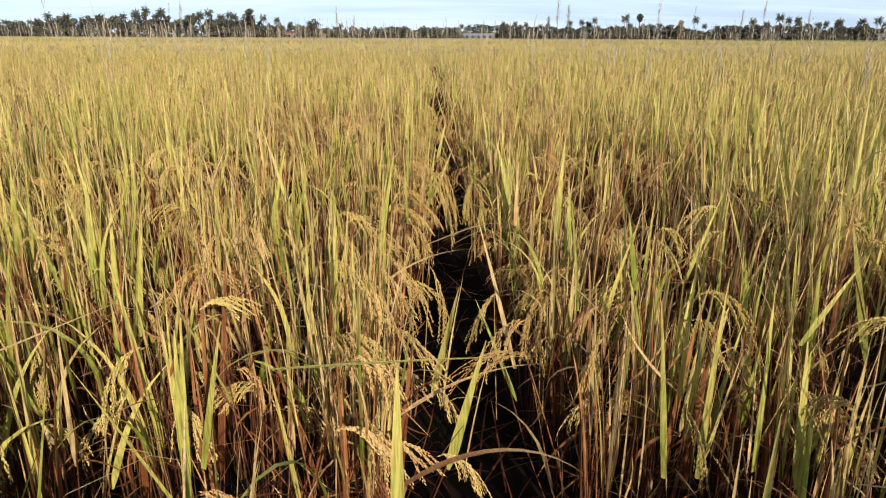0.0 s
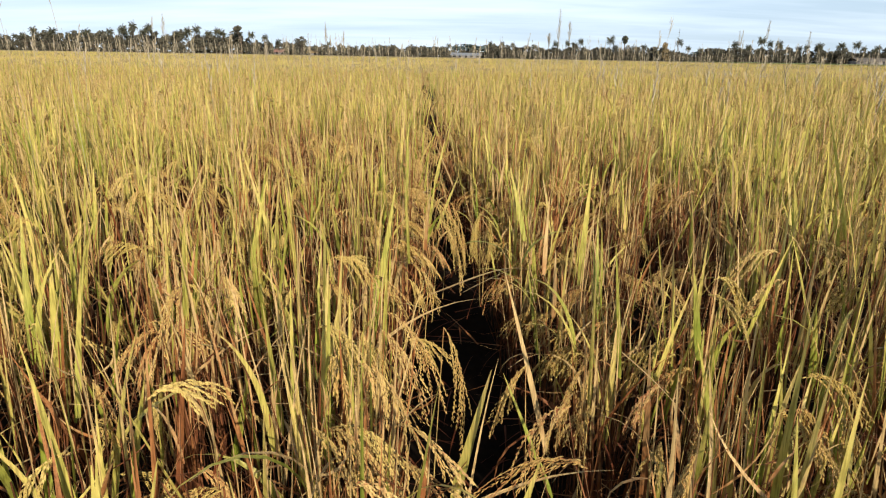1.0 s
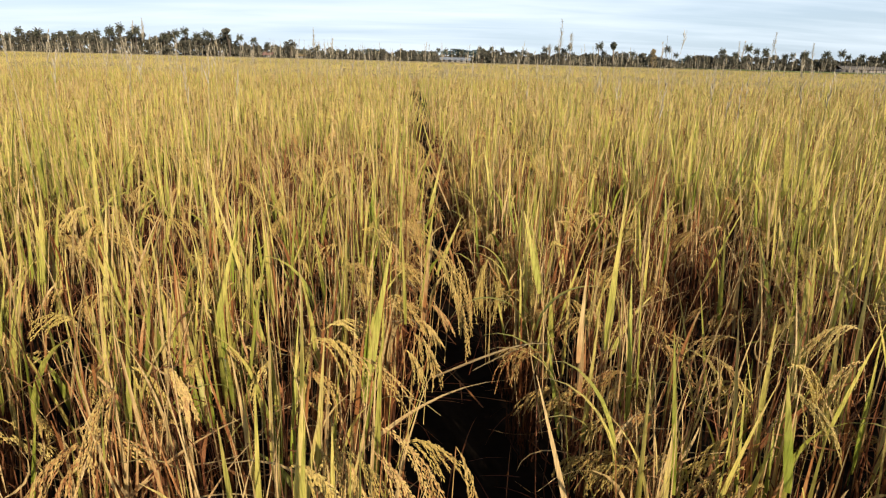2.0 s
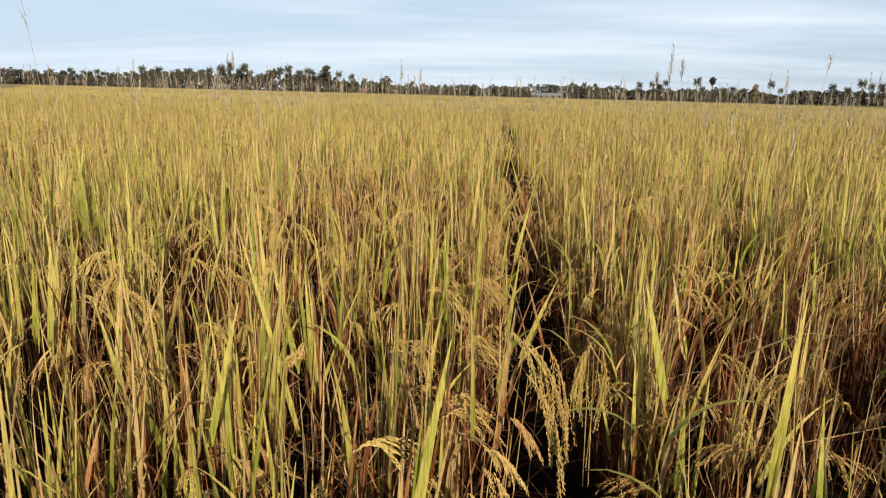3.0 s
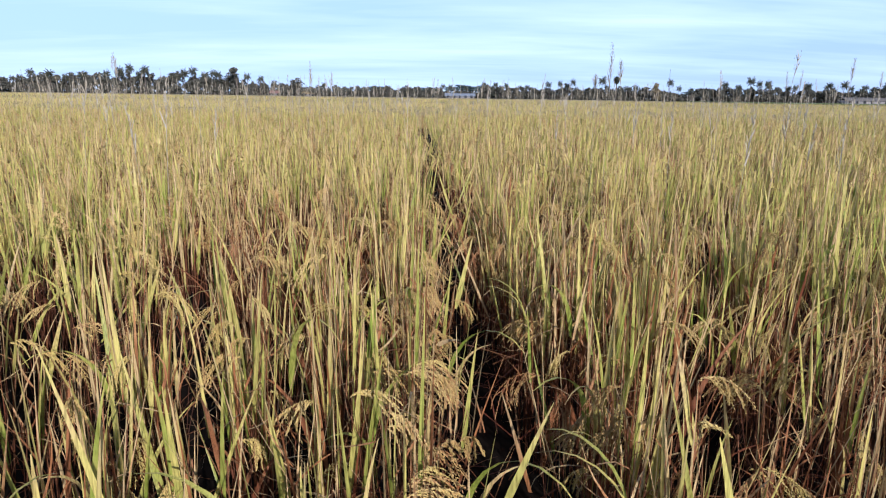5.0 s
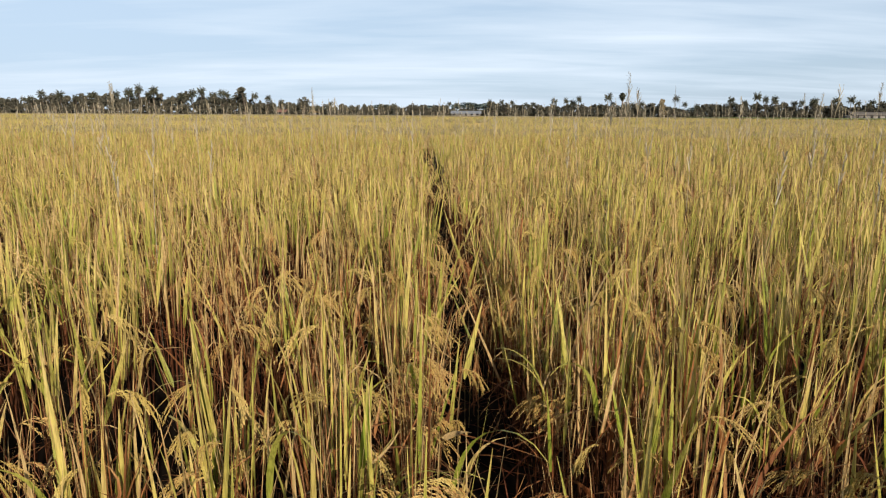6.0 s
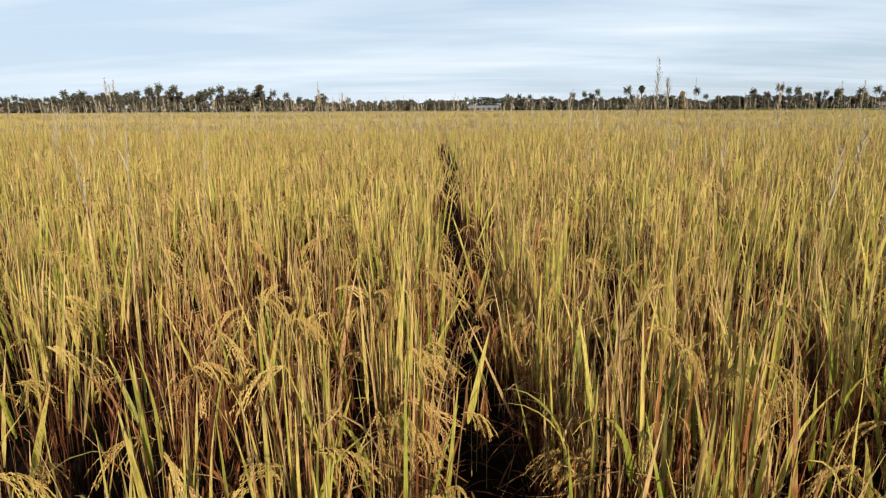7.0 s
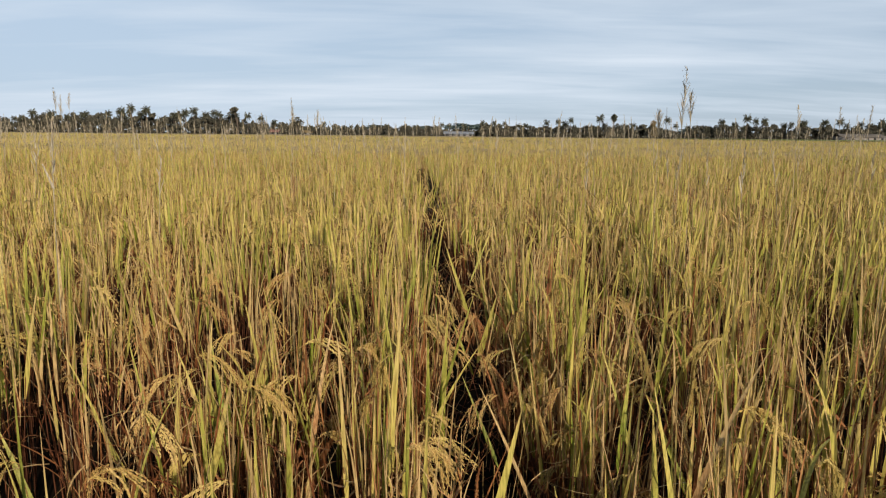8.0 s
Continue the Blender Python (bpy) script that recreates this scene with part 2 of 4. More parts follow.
def grains(centre, way, length, width, tone, along):
    """N husked grains: six-cornered spindles, as degenerate quads."""
    n = len(centre)
    way = way / np.linalg.norm(way, axis=1, keepdims=True)
    ref = np.where(np.abs(way[:, 2:]) > 0.9, [[1.0, 0, 0]], [[0, 0, 1.0]])
    u = np.cross(way, ref)
    u /= np.linalg.norm(u, axis=1, keepdims=True)
    w = np.cross(way, u)
    L, W = np.broadcast_to(length, (n,))[:, None] / 2, np.broadcast_to(width, (n,))[:, None] / 2
    v = np.stack([centre - way * L, centre + u * W, centre + w * W * 0.7, centre - u * W, centre - w * W * 0.7, centre + way * L], 1).reshape(-1, 3)
    f = np.array([[0, 2, 5, 1], [0, 3, 5, 2], [0, 4, 5, 3], [0, 1, 5, 4]])
    f = (f[None] + (np.arange(n) * 6)[:, None, None]).reshape(-1, 4)
    return v, f, np.repeat(np.broadcast_to(along, (n,)), 6), np.repeat(np.broadcast_to(tone, (n,)), 6)


def husks(centre, way, length, width, tone, along):
    """N grains as pairs of crossed lozenges."""
    n = len(centre)
    way = way / np.linalg.norm(way, axis=1, keepdims=True)
    u = np.cross(way, [[0.31, 0.52, 0.8]])
    u /= np.linalg.norm(u, axis=1, keepdims=True) + 1e-6
    w = np.cross(way, u)
    L, W = length / 2, width / 2
    v = np.stack([centre - way * L, centre + u * W, centre + way * L, centre - u * W, centre - way * L, centre + w * W, centre + way * L, centre - w * W], 1).reshape(-1, 3)
    return v, np.arange(8 * n).reshape(-1, 4), np.repeat(along, 8), np.repeat(tone, 8)


def arc(base, az, length, lean, curl, power=1.2, segs=14):
    """Points and directions of one arching strand."""
    s = np.linspace(0, 1, segs + 1)
    th = lean + curl * ((s[1:] + s[:-1]) / 2) ** power
    d = np.stack([np.sin(th) * np.cos(az), np.sin(th) * np.sin(az), np.cos(th)], 1)
    p = np.concatenate([[base], base + np.cumsum(d * length / segs, 0)])
    return p, np.concatenate([d, d[-1:]])


def panicle(base, az, length=0.22, lean=0.2, curl=2.6, tone=0.5, branches=7, per=11, r=rng):
    """A drooping ear: an arching axis whose branches hang like braids of grains."""
    p, d = arc(np.asarray(base, float), az, length, lean, curl, 0.36)
    cs, ds, ts, al = [], [], [], []
    for b in range(branches + 1):
        k = 0.06 + 0.50 * (b + r.random() * 0.5) / branches
        if b < branches:
            i = min(int(k * 14), 13)
            th0 = math.acos(max(-1, min(1, d[i][2])))
            bp, bd = arc(p[i], az + r.normal(0, 0.38), length * r.uniform(0.36, 0.72), th0 + r.uniform(-0.05, 0.2), max(0.1, min(lean + curl, 2.95) + r.normal(0, 0.12) - th0), 0.36, per)
        else:
            bp, bd = p[14 - per if per < 14 else 0:], d[14 - per if per < 14 else 0:]
        m = len(bp)
        side = np.cross(bd, r.normal(size=3))
        side /= np.linalg.norm(side, axis=1, keepdims=True) + 1e-6
        for sg in (1, -1):
            cs.append(bp + side * sg * 0.0018 + r.normal(0, 0.0010, (m, 3)) + bd * (0.0035 * sg))
            ds.append(bd + side * sg * 0.22 + r.normal(0, 0.10, (m, 3)))
            ts.append(tone + r.normal(0, 0.12, m))
            al.append(np.full(m, k))
    return join(tubes(p[:-1], p[1:], 0.0012, tone, 3, 1), husks(np.concatenate(cs), np.concatenate(ds), 0.0115, 0.0033, np.concatenate(ts), np.concatenate(al)))


def part(name, me, parent, label="", at=(0, 0, 0)):
    ob = new(name, me)
    ob.parent = parent
    ob.location = at
    return tagged(ob, label)


# ---- the lie of the land ----
GAP = [(-8, 0.35), (1.3, 0.30), (2.0, 0.27), (2.5, 0.21), (3.5, 0.15), (4.2, 0.125), (4.8, 0.065), (5.5, 0.02), (6.8, -0.02), (8.2, -0.15), (9.7, -0.25), (12.9, -0.40), (16.9, -0.68), (24, -1.13), (36, -1.9), (60, -3.4)]
GX, GY = np.array([g[1] for g in GAP]), np.array([g[0] for g in GAP])


def gap_x(y):
    return np.interp(y, GY, GX)


ground_size = 2500
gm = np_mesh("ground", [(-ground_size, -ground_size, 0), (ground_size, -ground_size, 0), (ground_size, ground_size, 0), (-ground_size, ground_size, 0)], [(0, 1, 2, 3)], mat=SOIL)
tagged(new("ground", gm), "brown muddy soil of the paddy field, coloured near black for the gap's shade", "ground", kind="structure")

# ---- rice ----


def plant_layout(r, leaves=12):
    """Where the tillers of one rice plant stand and how they lean."""
    a = r.uniform(0, 2 * np.pi, leaves)
    d = 0.05 * np.sqrt(r.random(leaves))
    base = np.stack([d * np.cos(a), d * np.sin(a), 0 * a], 1)
    lean = np.abs(r.normal(0.03, 0.06, leaves)) + np.where(r.random(leaves) < 0.15, r.uniform(0.08, 0.32, leaves), 0)
    return a + r.normal(0, 0.5, leaves), base, lean


def tones(r, n, brown=0.0):
    """Most blades golden, some still green, some dry; brown: 0 to 1, how withered the plant is."""
    k = r.random(n)
    t = np.where(k < 0.20, r.uniform(0.0, 0.18, n), np.where(k < 0.68, r.uniform(0.20, 0.48, n), r.uniform(0.55, 0.95, n)))
    return np.where(r.random(n) < np.broadcast_to(brown, (n,)), r.uniform(0.7, 1.05, n), t)


def withered(x, y):
    """How withered the rice is at a place: patches a metre or two wide. The single exp spots also stand in for shade.
    """
    # exp spots: brown rice, and browning used for shadowed places low down
    v = np.interp(y, [3.6, 4.4], [0.6, 1.0]) * np.sin(x * 2.1 + 1.3 * np.sin(y * 1.1)) * np.sin(y * 1.7 + 0.9 * np.sin(x * 1.6)) + 1.1 * np.exp(-((x + 1.1) ** 2 / 0.35 + (y - 5.3) ** 2 / 1.2)) + 1.1 * np.exp(-((x - 0.75) ** 2 / 0.10 + (y - 3.3) ** 2 / 0.15)) + 0.7 * np.exp(-((x + 1.25) ** 2 / 0.12 + (y - 3.4) ** 2 / 0.15)) + 0.7 * np.exp(-((x - 0.52) ** 2 / 0.06 + (y - 2.3) ** 2 / 0.12))
    return np.clip(v * 0.62, 0, 0.85)


WIDTHS, SHARE = [0.007, 0.012, 0.017, 0.022, 0.029], [0.14, 0.17, 0.25, 0.26, 0.18]
CURLS, CSHARE = [0.02, 0.08, 0.20, 0.7, 2.2], [0.43, 0.29, 0.15, 0.06, 0.07]


def rice_plant(seed, toward=None, brown=0.0):
    """One plant: stem clump, leaves, dry leaves, drooping ears. toward: the way all its ears hang."""
    r = np.random.default_rng(seed)
    root = new("rice_plant")
    n = 17
    az, base, lean = plant_layout(r, n)
    hs = r.uniform(0.52, 0.80, n)
    lift = np.stack([np.sin(lean) * np.cos(az), np.sin(lean) * np.sin(az), np.cos(lean)], 1)
    top = base + lift * hs[:, None] + np.stack([r.normal(0, 0.022, n), r.normal(0, 0.022, n), 0 * hs], 1)
    ear = base + lift * r.uniform(0.62, 0.92, n)[:, None]
    # stem tones reach below zero to colour in the clump's inner shade
    clump = join(tubes(base, top, r.uniform(0.0022, 0.0036, n), r.uniform(-0.4, 0.55, n), 3, 3, r.normal(0, 0.25, n)), tubes(top[:6], ear[:6], 0.0014, r.uniform(0.4, 0.9, 6), 3, 2))
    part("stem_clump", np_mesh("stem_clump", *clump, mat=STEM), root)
    tn = tones(r, n, brown) + 0.03
    for i in range(16 if brown < 0.5 else 9):
        low = 0.48 if i % 4 == 0 else 0.84
        v = blades(base[i:i + 1] + (top[i:i + 1] - base[i:i + 1]) * low, r.uniform(0.31, 0.51) + 0.5 * (0.84 - low), az[i], lean[i] * 0.9 + r.uniform(-0.03, 0.06), r.choice(CURLS, p=CSHARE), r.choice(WIDTHS, p=SHARE) * (0.6 if tn[i] > 0.55 else 1.0), tn[i], 9, 1.8, r.uniform(-1.6, 1.6), 0.14, waist=0.22)
        if low < 0.5:   # the lowest leaves have already turned brown
            part("leaf", np_mesh("leaf", v[0], v[1], v[2], np.full(len(v[3]), r.uniform(0.0, 0.45)), mat=DRY), root, "withered brown lower leaf")
        else:
            part("leaf", np_mesh("leaf", *v, mat=LEAF), root)
    for i in range(8 if brown < 0.5 else 9):
        q = top[(i + 5) % n] * r.uniform(0.35, 1.0)
        up = i % 3 == 0   # every third a stiff thin straw
        # tone drops with height: shade of the lower canopy put into the colour
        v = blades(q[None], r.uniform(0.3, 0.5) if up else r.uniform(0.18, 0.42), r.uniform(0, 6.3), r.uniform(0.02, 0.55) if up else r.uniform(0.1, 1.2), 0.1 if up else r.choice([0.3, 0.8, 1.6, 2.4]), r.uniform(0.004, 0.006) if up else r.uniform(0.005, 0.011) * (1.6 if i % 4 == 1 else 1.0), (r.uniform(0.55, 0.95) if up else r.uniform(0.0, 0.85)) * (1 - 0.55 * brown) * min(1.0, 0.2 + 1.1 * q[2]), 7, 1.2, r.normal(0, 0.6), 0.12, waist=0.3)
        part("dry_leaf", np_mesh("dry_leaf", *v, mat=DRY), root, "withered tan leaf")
    # shrivelled lower foliage, bent every way between the stems
    k = 30
    a, d = r.uniform(0, 6.3, k), 0.13 * np.sqrt(r.random(k))
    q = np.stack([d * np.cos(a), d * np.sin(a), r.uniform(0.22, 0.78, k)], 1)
    # lower pieces get darker brown, colouring in the shade between the stems
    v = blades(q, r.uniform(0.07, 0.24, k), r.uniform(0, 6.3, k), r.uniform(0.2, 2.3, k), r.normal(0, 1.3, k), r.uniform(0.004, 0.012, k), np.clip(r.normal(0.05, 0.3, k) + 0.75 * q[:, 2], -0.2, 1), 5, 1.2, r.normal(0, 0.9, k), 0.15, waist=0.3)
    k = 6
    q = top[r.integers(0, n, k)] * r.uniform(0.6, 0.95, (k, 1)) + r.normal(0, 0.02, (k, 3))
    straw = blades(q, r.uniform(0.28, 0.50, k), r.uniform(0, 6.3, k), np.abs(r.normal(0, 0.13, k)), r.normal(0, 0.2, k), r.uniform(0.004, 0.008, k), r.uniform(0.62, 0.95, k), 5, 1.2, r.normal(0, 0.9, k), 0.15, waist=0.3)
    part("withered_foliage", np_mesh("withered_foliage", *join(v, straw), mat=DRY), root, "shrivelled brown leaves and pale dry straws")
    for i in range(3 if toward is None else 6):
        a = az[i] + r.normal(0, 0.4) if toward is None else toward + r.normal(0, 0.45)
        v = panicle(ear[i], a, r.uniform(0.14, 0.22), r.uniform(0.2, 0.8), r.uniform(2.0, 2.4), r.uniform(-0.1, 0.45) + (0.4 * brown if toward is None else 0.14 + 0.3 * brown), 7, 14, r)
        part("panicle", np_mesh("panicle", *v, mat=GRAIN), root, "drooping ear of golden grain")
    return root


def jitter_grid(x0, x1, y0, y1, cell, r):
    xs, ys = np.meshgrid(np.arange(x0, x1, cell), np.arange(y0, y1, cell))
    p = np.stack([xs.ravel(), ys.ravel()], 1)
    return p + r.uniform(-0.42, 0.42, p.shape) * cell


def clear_of_gap(p, half=0.0):
    w = np.interp(p[:, 1], [1.2, 2.0, 2.4, 3.4, 4.5, 5.5, 6.3, 8.0, 14.0, 30.0, 34.0], [0.36, 0.35, 0.32, 0.27, 0.25, 0.24, 0.22, 0.155, 0.125, 0.12, -0.2])
    return np.abs(p[:, 0] - gap_x(p[:, 1])) > w * (1 + 0.35 * np.sin(p[:, 1] * 2.3) * np.sin(p[:, 1] * 0.7 + 1))


def near_zone(p):
    return (p[:, 1] > 0.9) & (p[:, 1] < 6.9) & (np.abs(p[:, 0] - 0.02) < np.minimum(0.30 + 0.62 * (p[:, 1] - 0.35), 1.5))


protos = [rice_plant(100 + k) for k in range(11)]
browns = [rice_plant(120 + k, None, 0.7) for k in range(5)]
placed = set()
spots = jitter_grid(-16, 16, -6, 14, 0.262, rng)
spots = spots[clear_of_gap(spots)]
spots = spots[rng.random(len(spots)) > 0.05 + 0.42 * withered(spots[:, 0], spots[:, 1])]
near = spots[near_zone(spots)]
near_roots = []
BROWN_LABEL = "withered brown rice plant with heavy reddish ears"
LABELS = "ripe rice plant with golden drooping ears and upright yellow-green leaves"
for k, (x, y) in enumerate(near):
    dull = withered(x, y)
    m = pose(x, y, 0, rng.normal(0, 1.8), rng.normal(0, 1.8), rng.uniform(0, 360)) @ Matrix.Diagonal((1, 1, rng.uniform(0.90, 1.08) - 0.12 * dull, 1))
    dry_one = rng.random() < 0.12 + dull
    ob = browns[k % 5] if dry_one else protos[k % 11]
    if ob in placed:
        ob = copy_thing(ob, m)
    else:
        placed.add(ob)
        ob.matrix_basis = m
    near_roots.append(tagged(ob, BROWN_LABEL if dry_one else LABELS, "rice plant", "ripe rice plants"))


GAPSIDE = [rice_plant(140 + k, 0.0, 0.35 * (k % 2)) for k in range(4)]
for k, y in enumerate(np.arange(1.25, 7.2, 0.31)):
    for side in (-1, 1):
        if rng.random() < 0.3:
            continue
        ob = GAPSIDE[(k * 2 + (side > 0)) % 4]
        x, yy = gap_x(y) + side * np.interp(y, [2.2, 3.2, 4.5, 6, 8], [0.34, 0.28, 0.26, 0.24, 0.18]) * rng.uniform(0.92, 1.1), y + rng.uniform(-0.15, 0.15)
        m = pose(x, yy, 0, 0, -side * rng.uniform(0, 2), (0 if side < 0 else 180) + rng.uniform(-75, 75)) @ Matrix.Diagonal((1, 1, rng.uniform(0.9, 1.04), 1))
        if ob in placed:
            ob = copy_thing(ob, m)
        else:
            placed.add(ob)
            ob.matrix_basis = m
        tagged(ob, "rice plant with heavy ears hanging over the trodden gap", "rice plant", "ripe rice plants")
        near_roots.append(ob)


def stand(p, r, leaves, segs, ears, strands, wide=1.0, stems=True, beads=0, reach=(0.22, 0.40), spread=0.75):
    """Many rice plants in one mesh: stems, blades, ears of hanging strands or, with beads, of grains."""
    n = len(p)
    az = r.uniform(0, 2 * np.pi, (n, leaves))
    d = 0.055 * np.sqrt(r.random((n, leaves)))
    lean = spread * (np.abs(r.normal(0.05, 0.08, (n, leaves))) + np.where(r.random((n, leaves)) < 0.18, r.uniform(0.1, 0.42, (n, leaves)), 0))
    dull = withered(p[:, 0], p[:, 1])
    grow = r.uniform(0.90, 1.08, (n, 1)) - 0.12 * dull[:, None]
    # drier tones with distance, putting the field's haze into the leaf colour
    dull = np.repeat(np.clip(dull + np.interp(p[:, 1], [5, 14], [0, 0.12]), 0, 0.9), leaves)
    hs, he = r.uniform(0.52, 0.82, (n, leaves)) * grow, r.uniform(0.74, 0.97, (n, leaves)) * grow
    bx, by = p[:, None, 0] + d * np.cos(az), p[:, None, 1] + d * np.sin(az)
    base = np.stack([bx, by, 0 * bx], -1).reshape(-1, 3)
    lift = np.stack([np.sin(lean) * np.cos(az), np.sin(lean) * np.sin(az), np.cos(lean)], -1).reshape(-1, 3)
    top, ear = base + lift * hs.reshape(-1, 1), base + lift * he.reshape(-1, 1)
    a, l = az.ravel(), lean.ravel()
    m = len(a)
    out = {}
    curl = r.choice(CURLS, m, p=CSHARE)
    wd = wide * r.choice(WIDTHS, m, p=SHARE)
    tl = tones(r, m, dull) + 0.05
    wd = np.where(tl > 0.55, 0.65, 1.0) * wd
    out["leaf"] = blades(top - lift * (0.08 if segs > 3 else 0.0), r.uniform(*reach, m) + (0.08 if segs > 3 else 0.0), a, l * 0.9 + r.uniform(0, 0.08, m), curl, wd, tl, segs, 1.8, r.uniform(-1.6, 1.6, m), waist=0.25 if segs > 3 else 0.55)
    if stems:
        # same low stem tones, shade inside the stand put into the colour
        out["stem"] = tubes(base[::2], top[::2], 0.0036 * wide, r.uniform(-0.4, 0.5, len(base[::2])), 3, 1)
        k = r.random(m) < 0.55
        kn = k.sum()
        q = top[k].copy()
        q[:, 2] *= r.uniform(0.4, 1.1, kn)
        low_dark = np.clip(0.15 + 1.15 * q[:, 2], 0.2, 1)   # lower leaves are older and browner, and coloured darker for the canopy's shade
        out["dry"] = blades(q, r.uniform(0.2, 0.38, kn), r.uniform(0, 6.3, kn), r.uniform(0.1, 1.1, kn), r.choice([0.1, 0.5, 1.6, 2.4], kn), wide * r.uniform(0.004, 0.009, kn), r.uniform(0.1, 0.9, kn) * (1 - 0.5 * dull[k]) * low_dark, segs, 1.2, r.normal(0, 0.6, kn))
        k = r.random(m) < 0.20
        kn = k.sum()
        straw = blades(top[k] - lift[k] * r.uniform(0.05, 0.25, (kn, 1)), r.uniform(0.28, 0.48, kn), r.uniform(0, 6.3, kn), np.abs(r.normal(0, 0.12, kn)), r.normal(0, 0.2, kn), wide * r.uniform(0.004, 0.008, kn), r.uniform(0.62, 0.95, kn), segs, 1.2, r.normal(0, 0.9, kn))
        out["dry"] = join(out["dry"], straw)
    if ears:
        pick = r.random(m) < ears / leaves
        q, qa = ear[pick], a[pick] + r.normal(0, 0.4, pick.sum())
        k, e = len(q), []
        tn = r.uniform(-0.05, 0.5, k) + 0.4 * dull[pick]
        for _ in range(strands):
            L, ba, l0, cu = r.uniform(0.15, 0.25, k), qa + r.normal(0, 0.22, k), r.uniform(0.0, 0.3, k), r.uniform(2.5, 3.0, k)
            if beads:
                s_ = np.linspace(0.3, 1, beads)
                th = l0[:, None] + cu[:, None] * (np.linspace(0, 1, 12) ** 0.38)[None]
                dr, dz = np.cumsum(np.sin(th), 1) / 12 * L[:, None], np.cumsum(np.cos(th), 1) / 12 * L[:, None]
                ix = np.minimum((s_ * 11).astype(int), 11)
                dr, dz, tt = dr[:, ix], dz[:, ix], th[:, ix]
                c = np.stack([q[:, None, 0] + dr * np.cos(ba)[:, None], q[:, None, 1] + dr * np.sin(ba)[:, None], q[:, None, 2] + dz], -1).reshape(-1, 3)
                w = np.stack([np.sin(tt) * np.cos(ba)[:, None], np.sin(tt) * np.sin(ba)[:, None], np.cos(tt)], -1).reshape(-1, 3)
                e.append(husks(c + r.normal(0, 0.003, c.shape), w + r.normal(0, 0.25, w.shape), 0.0165, 0.0038, np.repeat(tn, beads) + r.normal(0, 0.1, len(c)), np.tile(s_, k)))
            else:
                e.append(blades(q, L, ba, l0, cu, wide * r.uniform(0.007, 0.012, k), tn, max(segs, 4), 0.5, r.normal(0, 0.8, k), 0.0, 0.25))
        out["ear"] = join(*e)
    return out


def add_stand(name, label, parts_):
    top = new(name)
    tagged(top, label, "rice field", kind="stuff")
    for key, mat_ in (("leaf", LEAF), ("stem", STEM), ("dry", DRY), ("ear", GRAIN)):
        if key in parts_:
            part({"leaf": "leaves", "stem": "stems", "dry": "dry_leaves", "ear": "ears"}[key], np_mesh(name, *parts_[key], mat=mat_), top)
    return top


in_view = lambda p, wide, off: np.abs(p[:, 0]) < off + wide * (p[:, 1] + 0.5)  # noqa: E731
mid = spots[~near_zone(spots) & in_view(spots, 0.76, 1.2) & (spots[:, 1] > 0.5)]
close = (mid[:, 1] < 8.0) & (np.abs(mid[:, 0]) < 3.6)


def simple_plant(seed):
    """One plant a few metres off: stems, leaves, withered leaves and ears."""
    parts_ = stand(np.zeros((1, 2)), np.random.default_rng(seed), 17, 5, 0, 0)
    root = new("rice_plant")
    for key, name, mat_, label in (("stem", "stem_clump", STEM, ""), ("leaf", "foliage", LEAF, ""), ("dry", "withered_foliage", DRY, "shrivelled brown leaves")):
        part(name, np_mesh(name, *parts_[key], mat=mat_), root, label)
    r = np.random.default_rng(seed + 50)
    for _ in range(4):
        a, lean = r.uniform(0, 6.3), r.uniform(0.02, 0.2)
        neck = np.array([0.8 * math.sin(lean) * math.cos(a), 0.8 * math.sin(lean) * math.sin(a), r.uniform(0.70, 0.92)])
        part("panicle", np_mesh("panicle", *panicle(neck, a, r.uniform(0.14, 0.22), r.uniform(0.2, 0.8), r.uniform(2.0, 2.4), r.uniform(-0.1, 0.5), 6, 11, r), mat=GRAIN), root, "drooping ear of golden grain")
    return root


beside = mid[close]
beside = beside[np.argsort(np.hypot(beside[:, 0], 0.8 * (beside[:, 1] - 3.5)))]
SIMPLE = [simple_plant(160 + k) for k in range(9)]
for k, (x, y) in enumerate(beside[:135]):
    m = pose(x, y, 0, rng.normal(0, 1.5), rng.normal(0, 1.5), rng.uniform(0, 360)) @ Matrix.Diagonal((1, 1, rng.uniform(0.90, 1.08) - 0.12 * withered(x, y), 1))
    ob = SIMPLE[k % 9]
    if ob in placed:
        ob = copy_thing(ob, m)
    else:
        placed.add(ob)
        ob.matrix_basis = m
    tagged(ob, LABELS, "rice plant", "ripe rice plants")
add_stand("rice_stand", "dense stand of ripe golden rice with hanging ears", stand(beside[135:], rng, 17, 4, 4.0, 5, beads=10))
add_stand("rice_stand", "dense ripe golden rice across the field", stand(mid[~close], rng, 15, 3, 4, 3, wide=1.05, reach=(0.20, 0.40), spread=0.6))
rest = spots[~near_zone(spots) & ~(in_view(spots, 0.76, 1.2) & (spots[:, 1] > 0.5)) & (np.hypot(spots[:, 0], spots[:, 1] + 0.2) > 0.55)]
add_stand("rice_stand", "dense stand of ripe rice around the walker's track", stand(rest[(np.abs(rest[:, 0]) < 9) & (rest[:, 1] < 9) | (np.arange(len(rest)) % 2 == 0)], rng, 9, 2, 0, 0, wide=1.6))

r2 = np.random.default_rng(21)


def cone(y0, y1, per_m2, wide=0.80, off=3.0):
    a = (y1 - y0) * (2 * off + wide * (y0 + y1))
    n = int(a * per_m2)
    y = np.sqrt(r2.uniform((y0) ** 2, (y1) ** 2, n))
    return np.stack([r2.uniform(-1, 1, n) * (off + wide * y), y], 1)


